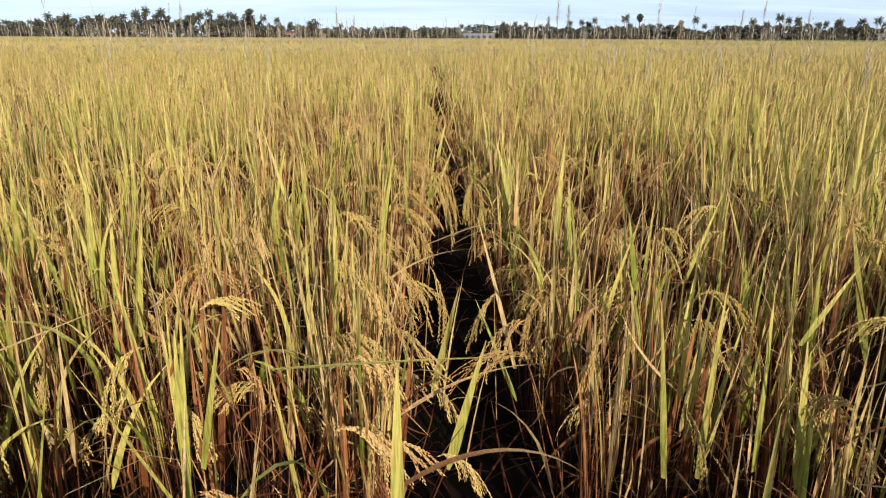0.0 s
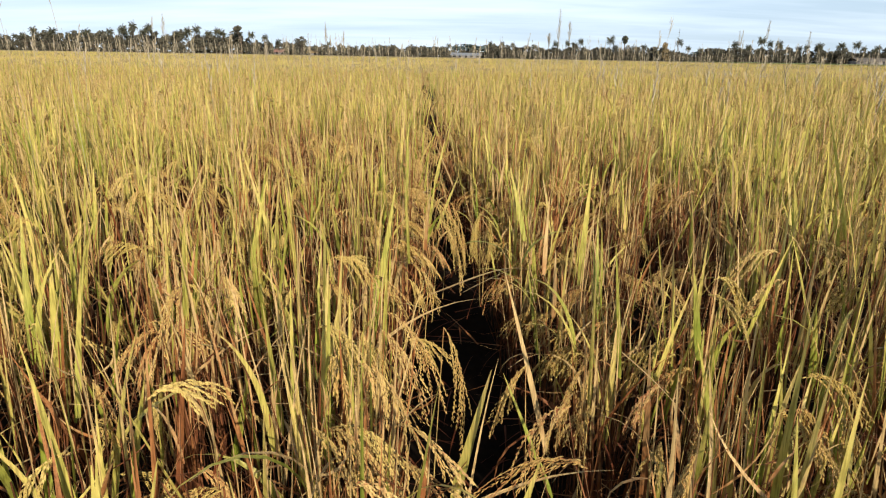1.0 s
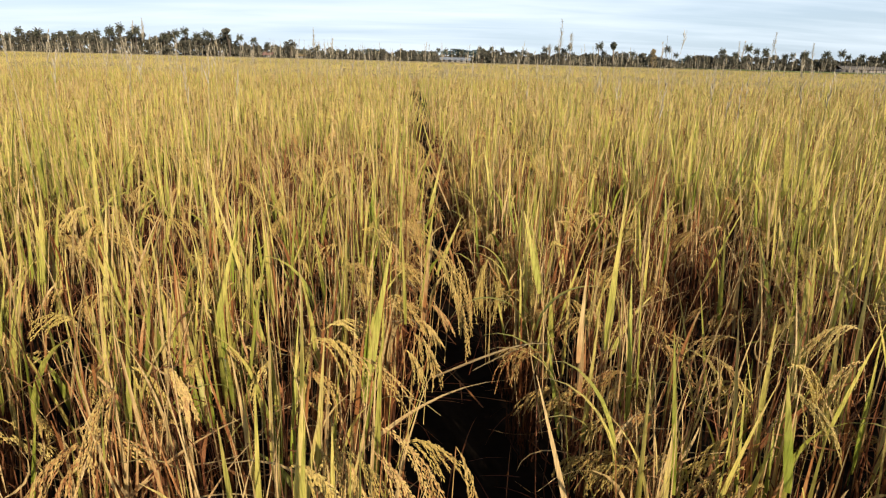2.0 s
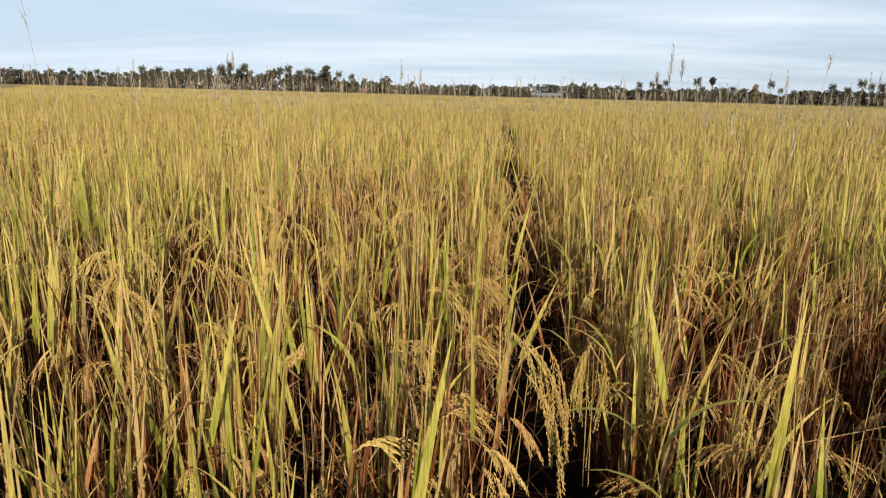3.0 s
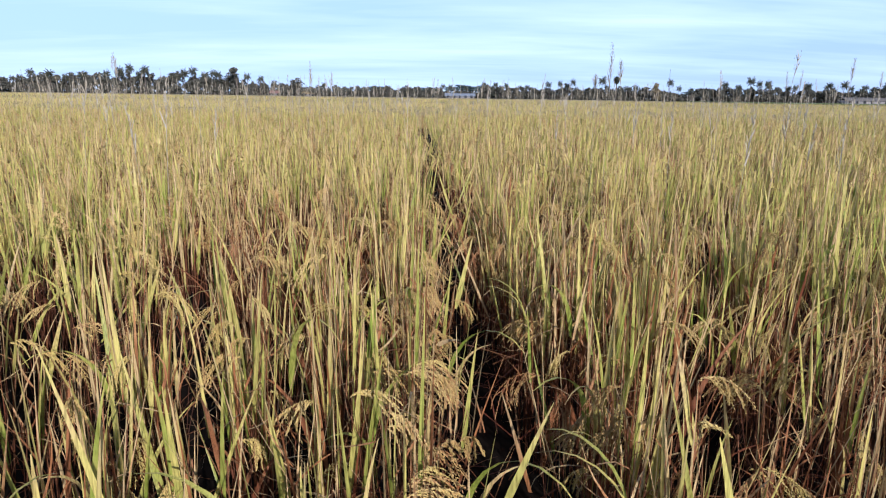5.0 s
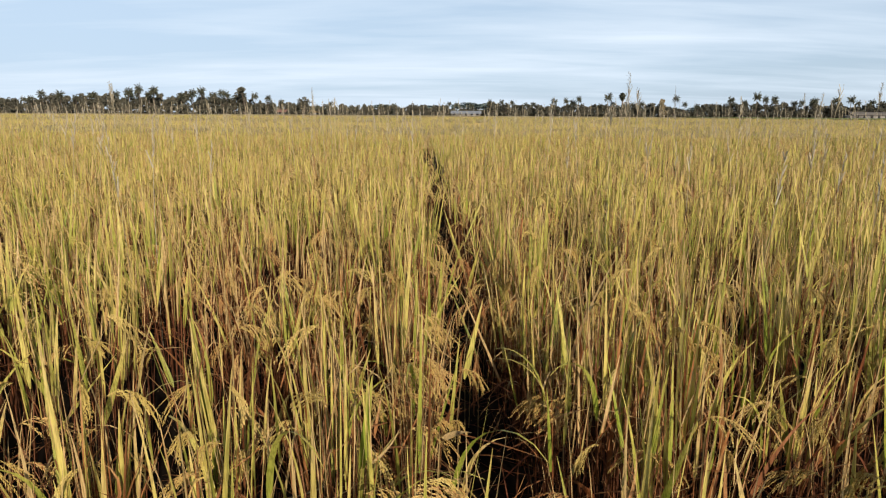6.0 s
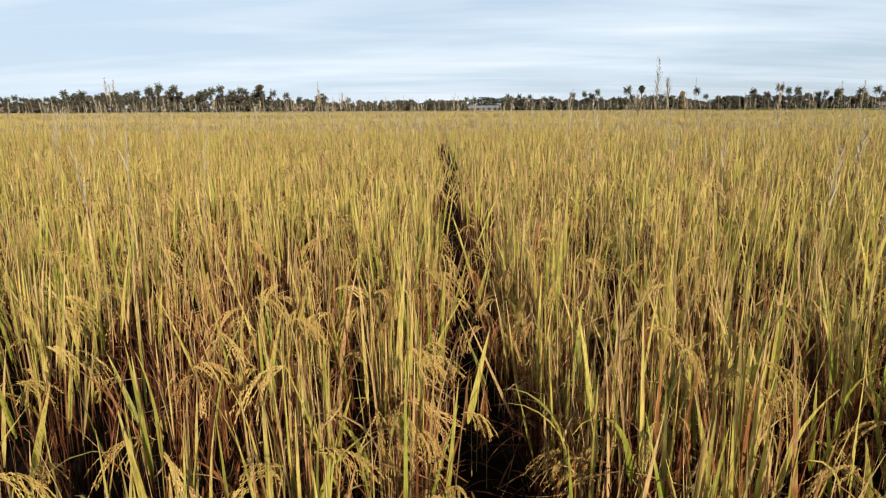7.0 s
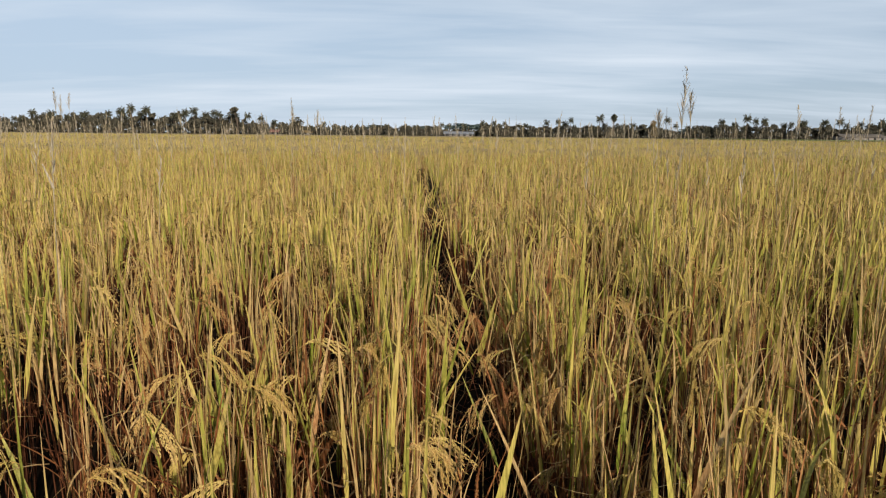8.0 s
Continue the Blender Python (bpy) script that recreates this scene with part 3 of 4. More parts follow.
far1 = cone(14, 27, 12)
far1 = far1[clear_of_gap(far1)]
add_stand("rice_stand", "golden ripe rice seen across the field", stand(far1, r2, 10, 2, 3.5, 2, wide=1.2, stems=False, reach=(0.18, 0.38), spread=0.5))
far2 = cone(27, 62, 5)
far2 = far2[clear_of_gap(far2)]
add_stand("rice_stand", "golden ripe rice far across the field", stand(far2, r2, 7, 1, 0, 0, wide=1.5, stems=False, reach=(0.18, 0.38), spread=0.5))
far3 = cone(62, 160, 1.0)
add_stand("rice_stand", "golden ripe rice towards the field's far edge", stand(far3, r2, 4, 1, 0, 0, wide=4.2, stems=False))

# the closed canopy beyond and all round, as one rough sheet
CANOPY = blade_material("far_canopy", (0.25, 0.21, 0.07), (0.37, 0.28, 0.11), (0.40, 0.29, 0.16), sheer=0.0, rough=0.9)
rad = np.concatenate([[27.0], np.geomspace(28, 300, 46)])
ang = np.linspace(0, 2 * np.pi, 361)[:-1]
rr, aa = np.meshgrid(rad, ang, indexing="ij")
vx, vy = rr * np.sin(aa), rr * np.cos(aa) + 2
vz = 0.76 + r2.normal(0, 0.045, rr.shape)
vz[0] = 0.3
vz[-1] = 0.80
i, j = np.meshgrid(np.arange(len(rad) - 1), np.arange(360), indexing="ij")
i, j = i.ravel(), j.ravel()
fc = np.stack([i * 360 + j, i * 360 + (j + 1) % 360, (i + 1) * 360 + (j + 1) % 360, (i + 1) * 360 + j], 1)
tagged(new("rice_canopy", np_mesh("rice_canopy", np.stack([vx, vy, vz], -1).reshape(-1, 3), fc, np.full(rr.size, 0.4), r2.uniform(0.2, 0.6, rr.size), CANOPY)), "closed golden canopy of the wide rice field", "rice field", kind="stuff")

# ---- trees along the far edge ----


def crown_mesh(name, r, blobs, leaf, n, mat):
    """Leaf clumps on the skins of several lumps; blobs: (x, y, z, radius, flatness)."""
    per = [max(20, int(n * b[3] ** 2 / sum(q[3] ** 2 for q in blobs))) for b in blobs]
    cs = []
    for (x, y, z, rad_, fl), k in zip(blobs, per):
        d = r.normal(size=(k, 3))
        d /= np.linalg.norm(d, axis=1, keepdims=True)
        d *= (rad_ * r.uniform(0.55, 1.08, k))[:, None]
        d[:, 2] *= fl
        cs.append(d + (x, y, z))
    c = np.concatenate(cs)
    k = len(c)
    u = r.normal(size=(k, 3))
    u /= np.linalg.norm(u, axis=1, keepdims=True)
    w = np.cross(u, r.normal(size=(k, 3)))
    w /= np.linalg.norm(w, axis=1, keepdims=True)
    s = leaf * r.uniform(0.6, 1.3, (k, 1))
    v = np.stack([c - u * s, c + w * s * 0.55, c + u * s, c - w * s * 0.55], 1).reshape(-1, 3)
    return np_mesh(name, v, np.arange(4 * k).reshape(-1, 4), mat=mat)


def broad_tree(seed, flat=False, mat=None):
    r = np.random.default_rng(seed)
    root = new("broadleaf_tree")
    h = 10.0
    b, t = np.array([[0, 0, 0.0]]), np.array([[r.normal(0, 0.4), 0, h * 0.6]])
    limbs = [tubes(b, t, 0.26, 0.5, 7, 4, 0.03)]
    blobs = []
    for k in range(11 if not flat else 5):
        a = r.uniform(0, 6.28)
        z = r.uniform(0.14, 0.84) * h if not flat else r.uniform(0.86, 0.95) * h
        d = r.uniform(0.5, 2.6) * (1.15 - 0.5 * z / h) if not flat else r.uniform(1.5, 4.2)
        c = np.array([[d * math.cos(a), d * math.sin(a), z]])
        limbs.append(tubes(t * r.uniform(0.25, 0.95), c, 0.09, 0.5, 5, 2, 0.08))
        blobs.append((*c[0], r.uniform(0.9, 1.8), r.uniform(0.7, 1.1) if not flat else 0.35))
    if not flat:
        blobs.append((r.normal(0, 0.5), 0, h * r.uniform(0.84, 0.9), r.uniform(0.9, 1.5), 0.9))
    part("trunk", np_mesh("trunk", *join(*limbs), mat=BARK), root)
    part("crown", crown_mesh("crown", r, blobs, 0.55, 430, mat or CROWN), root)
    return root


def palm_tree(seed, fan=False):
    r = np.random.default_rng(seed)
    root = new("palm_tree")
    h = 10.0
    t = np.array([[r.normal(0, 0.5), r.normal(0, 0.4), h * 0.80]])
    part("trunk", np_mesh("trunk", *tubes(np.zeros((1, 3)), t, 0.17 if not fan else 0.25, 0.5, 7, 5, 0.06), mat=BARK), root)
    if fan:
        part("crown", crown_mesh("crown", r, [(t[0][0], t[0][1], 8.8, 1.15, 1.0), (t[0][0], t[0][1], 7.7, 0.8, 0.8)], 0.5, 260, PALMLEAF), root)
        return root
    fr = []
    n = 27
    for k in range(n):
        a = k * 2.4 + r.normal(0, 0.2)
        lean = 0.05 + 2.35 * ((k + r.random()) / n) ** 0.85
        p, d = arc(t[0], a, r.uniform(1.7, 2.5), lean, r.uniform(0.6, 1.3) * (1.2 - 0.3 * lean), 1.3, 8)
        fr.append(tubes(p[:-1], p[1:], 0.04, 0.4, 3, 1))
        for sgn in (1, -1):
            q = p[1:]
            m_ = len(q)
            wl_ = (0.62 * np.sin(np.linspace(0.55, 2.8, m_)) + 0.12) * r.uniform(0.8, 1.1)
            fr.append(blades(q, wl_, a + sgn * (1.0 - 0.3 * np.linspace(0, 1, m_)), 1.85, 0.8, 0.36, 0.4, 2, 1.0, 0.5 * sgn, taper=0.4))
    part("crown", np_mesh("crown", *join(*fr), mat=PALMLEAF), root)
    return root


TREES = [broad_tree(300 + k) for k in range(5)]
PALMS = [palm_tree(330 + k) for k in range(4)]
FLAT, FAN = broad_tree(350, True), palm_tree(351, True)
FAR = broad_tree(352, False, FARLEAF)
used = set()


def put_tree(proto, x, y, h, width, label, category):
    m = pose(x, y, 0, 0, 0, random.uniform(0, 360)) @ Matrix.Diagonal((width, width, h / 10.0, 1))
    if proto in used:
        ob = copy_thing(proto, m)
    else:
        ob, _ = proto, used.add(proto)
        ob.matrix_basis = m
    return tagged(ob, label, category, "trees along the field's far edge")


# palms: across, height
for x, h in [(-233, 10), (-211, 9.6), (-205, 12.4), (-196, 12), (-184, 11.4), (-163, 11.6), (-157.6, 13.8), (-153, 11.7), (-149, 12.8), (-138, 11.6), (-127, 12.4), (-118, 11.8), (-94, 8.6), (-63, 7.6), (-6, 7.6), (20, 7.9), (25, 7.6), (51, 8.4), (57, 9.8), (71.5, 10.4), (104, 11.8), (131, 9.2), (136, 9.6), (140.7, 11.6), (147.5, 10.3), (151.6, 10.2), (165.6, 10.0), (184.5, 9.8), (193, 7.4), (206, 10), (214, 11), (228, 9.5), (240, 11), (-246, 9), (-256, 8)]:
    put_tree(random.choice(PALMS), x, 330 + random.uniform(-4, 4), h, h / 10 * random.uniform(0.75, 0.95), "tall coconut palm with drooping fronds at the field's edge", "palm tree")
for k in range(70):
    x = -300 + 600 * (k + random.random()) / 70
    sky_h = np.interp(x, [-300, -206, -172, -120, -106, -90, -74, -12, 14, 60, 100, 118, 156, 300], [9, 9.5, 12, 13, 12, 8, 6, 6, 8, 9, 9, 8, 10, 11])
    put_tree(random.choice(PALMS), x, 334 + random.uniform(-4, 4), sky_h * random.uniform(0.78, 0.96), sky_h / 10 * random.uniform(0.8, 1.0), "coconut palm standing among the far trees", "palm tree")
put_tree(FAN, 78.1, 330, 11.9, 1.25, "round-headed fan palm rising above the other trees", "palm tree")
put_tree(FLAT, -106, 331, 13.8, 1.0, "flat-topped tree rising above its neighbours", "tree")
# broadleaf trees: stretches with the height of the skyline
for x0, x1, h in [(-300, -235, 8), (-235, -218, 7.5), (-218, -206, 7.2), (-206, -172, 9.8), (-172, -158, 9.6), (-158, -148, 10.6), (-143, -120, 10.8), (-120, -106, 11.4), (-104, -84, 7.4), (-84, -76, 8.4), (-74, -66, 5.8), (-66, -40, 5.0), (-46, -42, 6.4), (-40, -12, 5.4), (-26, -22, 6.8), (-12, -6, 5.5), (14, 28, 6.8), (28, 48, 7.4), (48, 62, 7.2), (62, 80, 6.2), (80, 102, 7.0), (102, 110, 5.8), (118, 130, 7.0), (130, 156, 8.0), (156, 164, 6.2), (164, 180, 8.4), (180, 200, 7.0), (200, 300, 8.5)]:
    x = x0
    while x < x1:
        hh = h * random.uniform(0.78, 1.18)
        put_tree(random.choice(TREES), x, 332 + random.uniform(-5, 8), hh, hh / 10 * random.uniform(0.95, 1.3), "dark green broadleaf tree in the far tree line", "tree")
        x += random.uniform(1.9, 3.8) * max(0.7, hh / 9)
for x, h in [(-2, 9.5), (3, 12), (8, 10.5), (13, 11.5), (18, 10), (-14, 9), (-36, 9.5), (112, 9), (116, 9)]:
    put_tree(FAR, x * 1.5, 495 + random.uniform(-10, 10), h * 0.95, 2.0, "pale hazy tree far behind the tree line", "tree")

# the wood behind, one thick mass of leaves down to the ground
wood = []
for x0, x1, h in [(-290, -206, 7.4), (-206, -148, 10.6), (-148, -106, 11.4), (-106, -76, 7.0), (-76, -40, 5.0), (-40, -6, 5.4), (-6, 14, 4.0), (14, 62, 6.6), (62, 108, 6.4), (108, 118, 4.2), (118, 156, 7.8), (156, 290, 7.8)]:
    for x in np.arange(x0, x1, 1.4):
        crest = h * (0.80 + 0.22 * math.sin(x * 0.71) * math.sin(x * 0.23 + 2))
        for _ in range(4):
            wood.append((x + r2.normal(0, 0.8), 341 + r2.uniform(-4, 4), crest * r2.uniform(0.08, 1.0), r2.uniform(0.8, 1.5), 1.0))
tagged(new("wood", crown_mesh("wood", r2, wood, 0.92, 38000, CROWN)), "dark thicket of trees closing the horizon", "woods", kind="stuff")
put_tree(broad_tree(360, False, BUSH), 96.5, 327, 9.6, 0.55, "brown withered tree beside a tall coconut palm", "tree")


def mast(x, h, label):
    root = tagged(new("mast"), label, "mast")
    root.location = (x, 326, 0)
    part("pole", np_mesh("pole", *tubes(np.zeros((1, 3)), np.array([[0.15, 0, h]]), 0.09, 0.5, 8, 3), mat=BARK), root)
    part("crossarm", np_mesh("crossarm", *tubes(np.array([[-0.4, 0, h - 1.6], [-0.3, 0, h - 0.5]]), np.array([[0.6, 0, h - 1.5], [0.6, 0, h - 0.4]]), 0.12, 0.5, 6, 1), mat=BARK), root)


mast(101.8, 15.4, "tall thin grey mast above the tree line")

# ---- buildings at the far edge ----
TIN = plain_material("tin_roof", (0.17, 0.19, 0.22), (0.26, 0.28, 0.31), 0.6, 0.6, 0.2, 3.0, 0.05)
PLASTER = plain_material("plaster", (0.20, 0.18, 0.16), (0.30, 0.28, 0.26), 0.8, 0.9, 0.1)
TILE = plain_material("red_roof", (0.20, 0.11, 0.09), (0.28, 0.17, 0.14), 0.8, 0.9, 0.2)
HOLE = plain_material("dark_opening", (0.03, 0.03, 0.03), (0.05, 0.05, 0.05), 1.0, 0.6, 0.0)


def box_mesh(name, x0, x1, y0, y1, z0, z1, mat):
    v = [(x, y, z) for z in (z0, z1) for y in (y0, y1) for x in (x0, x1)]
    f = [(0, 2, 3, 1), (4, 5, 7, 6), (0, 1, 5, 4), (2, 6, 7, 3), (0, 4, 6, 2), (1, 3, 7, 5)]
    return np_mesh(name, v, f, mat=mat)


def house(x, y, wide, deep, eave, ridge, wall, roof, label, openings):
    """A gabled house: walls, pitched roof with overhang, door and windows set into the front."""
    root = tagged(new("house"), label, "house")
    root.location = (x, y, 0)
    w, d = wide / 2, deep / 2
    part("wall", box_mesh("wall", -w, w, -d, d, 0, eave, wall), root)
    o = 0.5
    v = [(-w - o, -d - o, eave - 0.1), (w + o, -d - o, eave - 0.1), (w + o, 0, ridge), (-w - o, 0, ridge), (w + o, d + o, eave - 0.1), (-w - o, d + o, eave - 0.1)]
    top = np.array(v)
    low = top - (0, 0, 0.15)
    part("roof", np_mesh("roof", np.concatenate([top, low]), [(0, 1, 2, 3), (3, 2, 4, 5), (9, 8, 7, 6), (11, 10, 8, 9), (0, 6, 7, 1), (4, 10, 11, 5)], mat=roof), root)
    for k in range(openings):
        cx = -w + wide * (k + 0.5) / openings
        if k == openings // 2:
            part("door", box_mesh("door", cx - 0.5, cx + 0.5, -d - 0.05, -d + 0.1, 0.05, 2.1, HOLE), root)
        else:
            win = part("window", box_mesh("window", cx - 0.6, cx + 0.6, -d - 0.04, -d + 0.1, 1.0, 2.1, HOLE), root)
            part("sill", box_mesh("sill", cx - 0.7, cx + 0.7, -d - 0.15, -d + 0.05, 0.92, 1.0, wall), win)
    return root


house(2.6, 322, 13.5, 8, 1.9, 3.0, PLASTER, TIN, "long low shed with a pale tin roof", 5)
RUST = plain_material("weathered_tin", (0.10, 0.09, 0.08), (0.17, 0.155, 0.14), 0.6, 0.8, 0.2, 3.0, 0.05)
house(193, 324, 20, 9, 2.4, 3.8, PLASTER, RUST, "grey-walled farm building with a weathered roof among palms", 6)
house(-88, 335, 5, 5, 2.0, 3.3, PLASTER, TILE, "small house with a reddish roof under trees", 2)
house(-72, 335, 5, 5, 1.9, 2.9, PLASTER, BUSH, "small thatched hut before the trees", 2)
house(-245, 335, 7, 5, 2.6, 4.0, PLASTER, TILE, "white-walled house at the end of the trees", 3)
# green plot beside the far edge
GREEN = blade_material("green_plot", (0.16, 0.20, 0.04), (0.24, 0.26, 0.06), (0.30, 0.29, 0.09), sheer=0.0, rough=0.9)
gx, gy = np.meshgrid(np.linspace(85, 300, 60), np.linspace(175, 296, 24))
tagged(new("green_plot", np_mesh("green_plot", np.stack([gx.ravel(), gy.ravel(), 0.93 + r2.normal(0, 0.02, gx.size)], 1), [(i * 60 + j, i * 60 + j + 1, i * 60 + j + 61, i * 60 + j + 60) for i in range(23) for j in range(59)], np.full(gx.size, 0.3), r2.uniform(0, 0.5, gx.size), GREEN)), "strip of greener unripe rice near the trees", "rice field", kind="stuff")

# ---- weeds above the rice ----


def weed_parts(r, h, head=0.26, n=16, x=0.0, y=0.0, bend=0.05, dense=True, toward=None):
    """A tall grass stalk with a plume of short upright branches."""
    a = r.uniform(0, 6.28) if toward is None else toward
    p, d = arc(np.array([x, y, 0.0]), a, h, 0.01, bend, 2.0, 14)
    parts_ = [tubes(p[:-1], p[1:], 0.0012 if dense else 0.0022, r.uniform(0.2, 0.8), 3, 1)]
    k = 14 - (np.linspace(0, head, n) / h * 14)
    i = np.clip(k.astype(int), 0, 13)
    q = p[i] + (p[i + 1] - p[i]) * (k - i)[:, None]
    L = (0.035 + 0.075 * np.linspace(0, 1, n)) * r.uniform(0.6, 1.2, n)
    parts_.append(blades(q, L, r.uniform(0, 6.28, n), 0.16, 0.3, 0.0045 if dense else 0.020, r.uniform(0.1, 0.9, n), 3 if dense else 1, 1.0, r.uniform(-1.5, 1.5, n), taper=0.3))
    if dense:
        c = q + np.stack([0 * L, 0 * L, L * 0.6], 1)
        parts_.append(grains(np.repeat(c, 3, 0) + r.normal(0, 0.007, (3 * n, 3)), r.normal(0, 0.3, (3 * n, 3)) + (0, 0, 1), 0.009, 0.0032, r.uniform(0.2, 0.9, 3 * n), 0.5))
    return join(*parts_)


def weed(x, y, h, head=0.26, n=28, bend=0.05, toward=None):
    r = np.random.default_rng(int(abs(x * 97 + y * 31) * 10))
    root = new("tall_weed")
    root.location = (x, y, 0)
    part("plume", np_mesh("plume", *weed_parts(r, h, head, n, bend=bend, toward=toward), mat=WEED), root)
    v = blades(np.array([[0, 0, 0.5], [0, 0, 0.7]]), 0.45, r.uniform(0, 6.28, 2), 0.25, 0.9, 0.009, r.uniform(0.3, 0.8, 2), 6, 1.5, 0.4)
    part("leaf", np_mesh("leaf", *v, mat=DRY), root, "narrow dry weed leaves")
    return tagged(root, "tall dry grass weed with a greyish plume above the rice", "weed", "weeds above the rice")


for x, y, h, head in [(1.05, 7.37, 1.91, 0.30), (1.22, 7.60, 1.81, 0.16), (0.98, 7.45, 1.70, 0.12), (4.11, 10.8, 1.90, 0.25), (3.71, 9.06, 1.94, 0.22), (5.13, 10.8, 1.89, 0.2), (-1.95, 11.6, 1.95, 0.30), (-2.1, 12.0, 1.88, 0.25), (-1.82, 12.1, 1.84, 0.2), (-4.0, 10.4, 1.97, 0.22), (-5.33, 12.8, 2.05, 0.2), (4.8, 12.4, 1.95, 0.25), (5.9, 9.9, 1.97, 0.28), (-4.3, 10.9, 1.93, 0.25)]:
    weed(x, y, h, head)
# almost bare stalks that bow to one side
weed(1.58, 5.96, 1.77, 0.10, 6, 0.15, 0.3)
weed(-1.78, 4.15, 1.86, 0.16, 4, 0.14, math.pi)
weed(-2.08, 4.20, 1.80, 0.14, 4, 0.14, math.pi)
wr = np.random.default_rng(5)
wp = cone(13, 60, 0.085)
tagged(new("far_weeds", np_mesh("far_weeds", *join(*[weed_parts(wr, wr.uniform(1.25, 2.0) + (0.5 * wr.random() if y > 30 else 0), 0.4, 9, x, y, wr.uniform(0, 0.12), False) for x, y in wp]), mat=WEED)), "scattered dry weed stalks standing above the rice", "weed", kind="stuff")
# a loose belt of tall reeds, thicker to one side
ry_ = wr.uniform(14, 36, 330)
rx_ = np.where(wr.random(330) < 0.62, wr.uniform(-0.60, -0.08, 330), wr.uniform(-0.1, 0.62, 330)) * ry_
reeds = [weed_parts(wr, wr.uniform(1.55, 1.95) + 0.016 * (y - 14) * wr.random(), wr.uniform(0.25, 0.5), 8, x, y, wr.uniform(0.05, 0.25), False, math.pi + wr.normal(0, 0.9)) for x, y in zip(rx_, ry_)]
tagged(new("reeds", np_mesh("reeds", *join(*reeds), mat=WEED)), "loose belt of tall tan reeds above the rice", "reeds", kind="stuff")
wp = cone(6.5, 26, 0.75, 0.70, 1.0)
wp = wp[clear_of_gap(wp)]
tagged(new("straw_weeds", np_mesh("straw_weeds", *join(*[weed_parts(wr, wr.uniform(1.35, 1.80) + 0.022 * (y - 7.5) * wr.random(), 0.30, 10, x, y, wr.uniform(0, 0.25), False) for x, y in wp]), mat=WEED)), "many thin straw-coloured weed stalks just above the rice", "weed", kind="stuff")
wp = cone(3.5, 13, 0.5, 0.75, 0.6)
tagged(new("dark_weeds", np_mesh("dark_weeds", *join(*[weed_parts(wr, wr.uniform(0.98, 1.22), 0.22, 10, x, y, wr.uniform(0.1, 0.5)) for x, y in wp]), mat=STEM)), "thin brown seed heads among the rice", "weed", kind="stuff")

# ---- single leaves that stand out ----


def nearest_plant(x, y):
    return min(near_roots, key=lambda o: (o.matrix_basis.translation.x - x) ** 2 + (o.matrix_basis.translation.y - y) ** 2)


def lone_leaf(x, y, z, length, az, lean, curl, width, tone, dry=False, power=1.8, twist=0.0, label=""):
    """One leaf of the plant that stands nearest; az, lean and curl in degrees."""
    me = np_mesh("leaf", *blades(np.array([[x, y, z]]), length, radians(az), radians(lean), radians(curl), width, tone, 12, power, twist, 0.12), mat=DRY if dry else LEAF)
    ob = new("dry_leaf" if dry else "leaf", me)
    ob.parent = nearest_plant(x, y)
    ob.matrix_parent_inverse = ob.parent.matrix_basis.inverted()
    return tagged(ob, label)


def tall_leaf(x, y, z, length, lean, width, tone):
    """An upright leaf; lean: degrees to the right."""
    lone_leaf(x, y, z - 0.06, length + 0.06, 0 if lean >= 0 else 180, abs(lean), 2, width * 1.1, tone - 0.05, tone > 0.58, 1.8, 1.2 if (x * 37) % 1 < 0.5 else -1.3)


tall_leaf(-0.63, 3.60, 0.51, 0.62, -14, 0.022, 0.45)
tall_leaf(-0.60, 3.00, 0.82, 0.28, 13, 0.02, 0.35)
tall_leaf(-0.51, 2.95, 0.60, 0.55, 9, 0.014, 0.3)
tall_leaf(-0.14, 2.85, 0.70, 0.41, 8, 0.026, 0.3)
tall_leaf(-0.05, 3.15, 0.81, 0.26, -2, 0.014, 0.4)
tall_leaf(-0.00, 3.21, 0.76, 0.29, 4, 0.018, 0.62)
tall_leaf(0.11, 3.69, 0.83, 0.17, -16, 0.012, 0.6)
tall_leaf(0.04, 3.60, 0.83, 0.20, 20, 0.018, 0.35)
tall_leaf(0.59, 3.15, 0.74, 0.39, 1, 0.03, 0.35)
tall_leaf(0.40, 3.36, 0.85, 0.24, -13, 0.026, 0.3)
tall_leaf(0.46, 2.90, 0.71, 0.18, -1, 0.02, 0.7)
tall_leaf(0.37, 2.55, 0.98, 0.16, 0, 0.016, 0.75)
tall_leaf(-0.86, 2.31, 0.62, 0.44, 10, 0.018, 0.35)
tall_leaf(-0.28, 2.30, 0.40, 0.58, 0, 0.022, 0.22)
tall_leaf(0.71, 2.26, 0.87, 0.18, -9, 0.02, 0.2)
tall_leaf(0.96, 2.57, 0.79, 0.26, 15, 0.018, 0.35)
tall_leaf(0.37, 2.30, 0.58, 0.45, -14, 0.018, 0.85)
tall_leaf(0.58, 2.45, 0.72, 0.33, -6, 0.014, 0.2)
tall_leaf(-0.27, 1.45, 0.81, 0.25, 11, 0.02, 0.4)
tall_leaf(-0.33, 1.50, 0.77, 0.24, 2, 0.02, 0.35)
tall_leaf(0.63, 1.60, 0.71, 0.34, -6, 0.016, 0.4)
tall_leaf(0.76, 1.75, 0.60, 0.44, -0, 0.018, 0.4)
tall_leaf(0.86, 1.70, 0.66, 0.38, -2, 0.018, 0.3)
tall_leaf(0.98, 1.83, 0.91, 0.16, 26, 0.016, 0.4)
tall_leaf(-0.74, 2.14, 0.74, 0.31, 8, 0.018, 0.4)
tall_leaf(0.13, 1.15, 0.94, 0.20, 0, 0.022, 0.4)
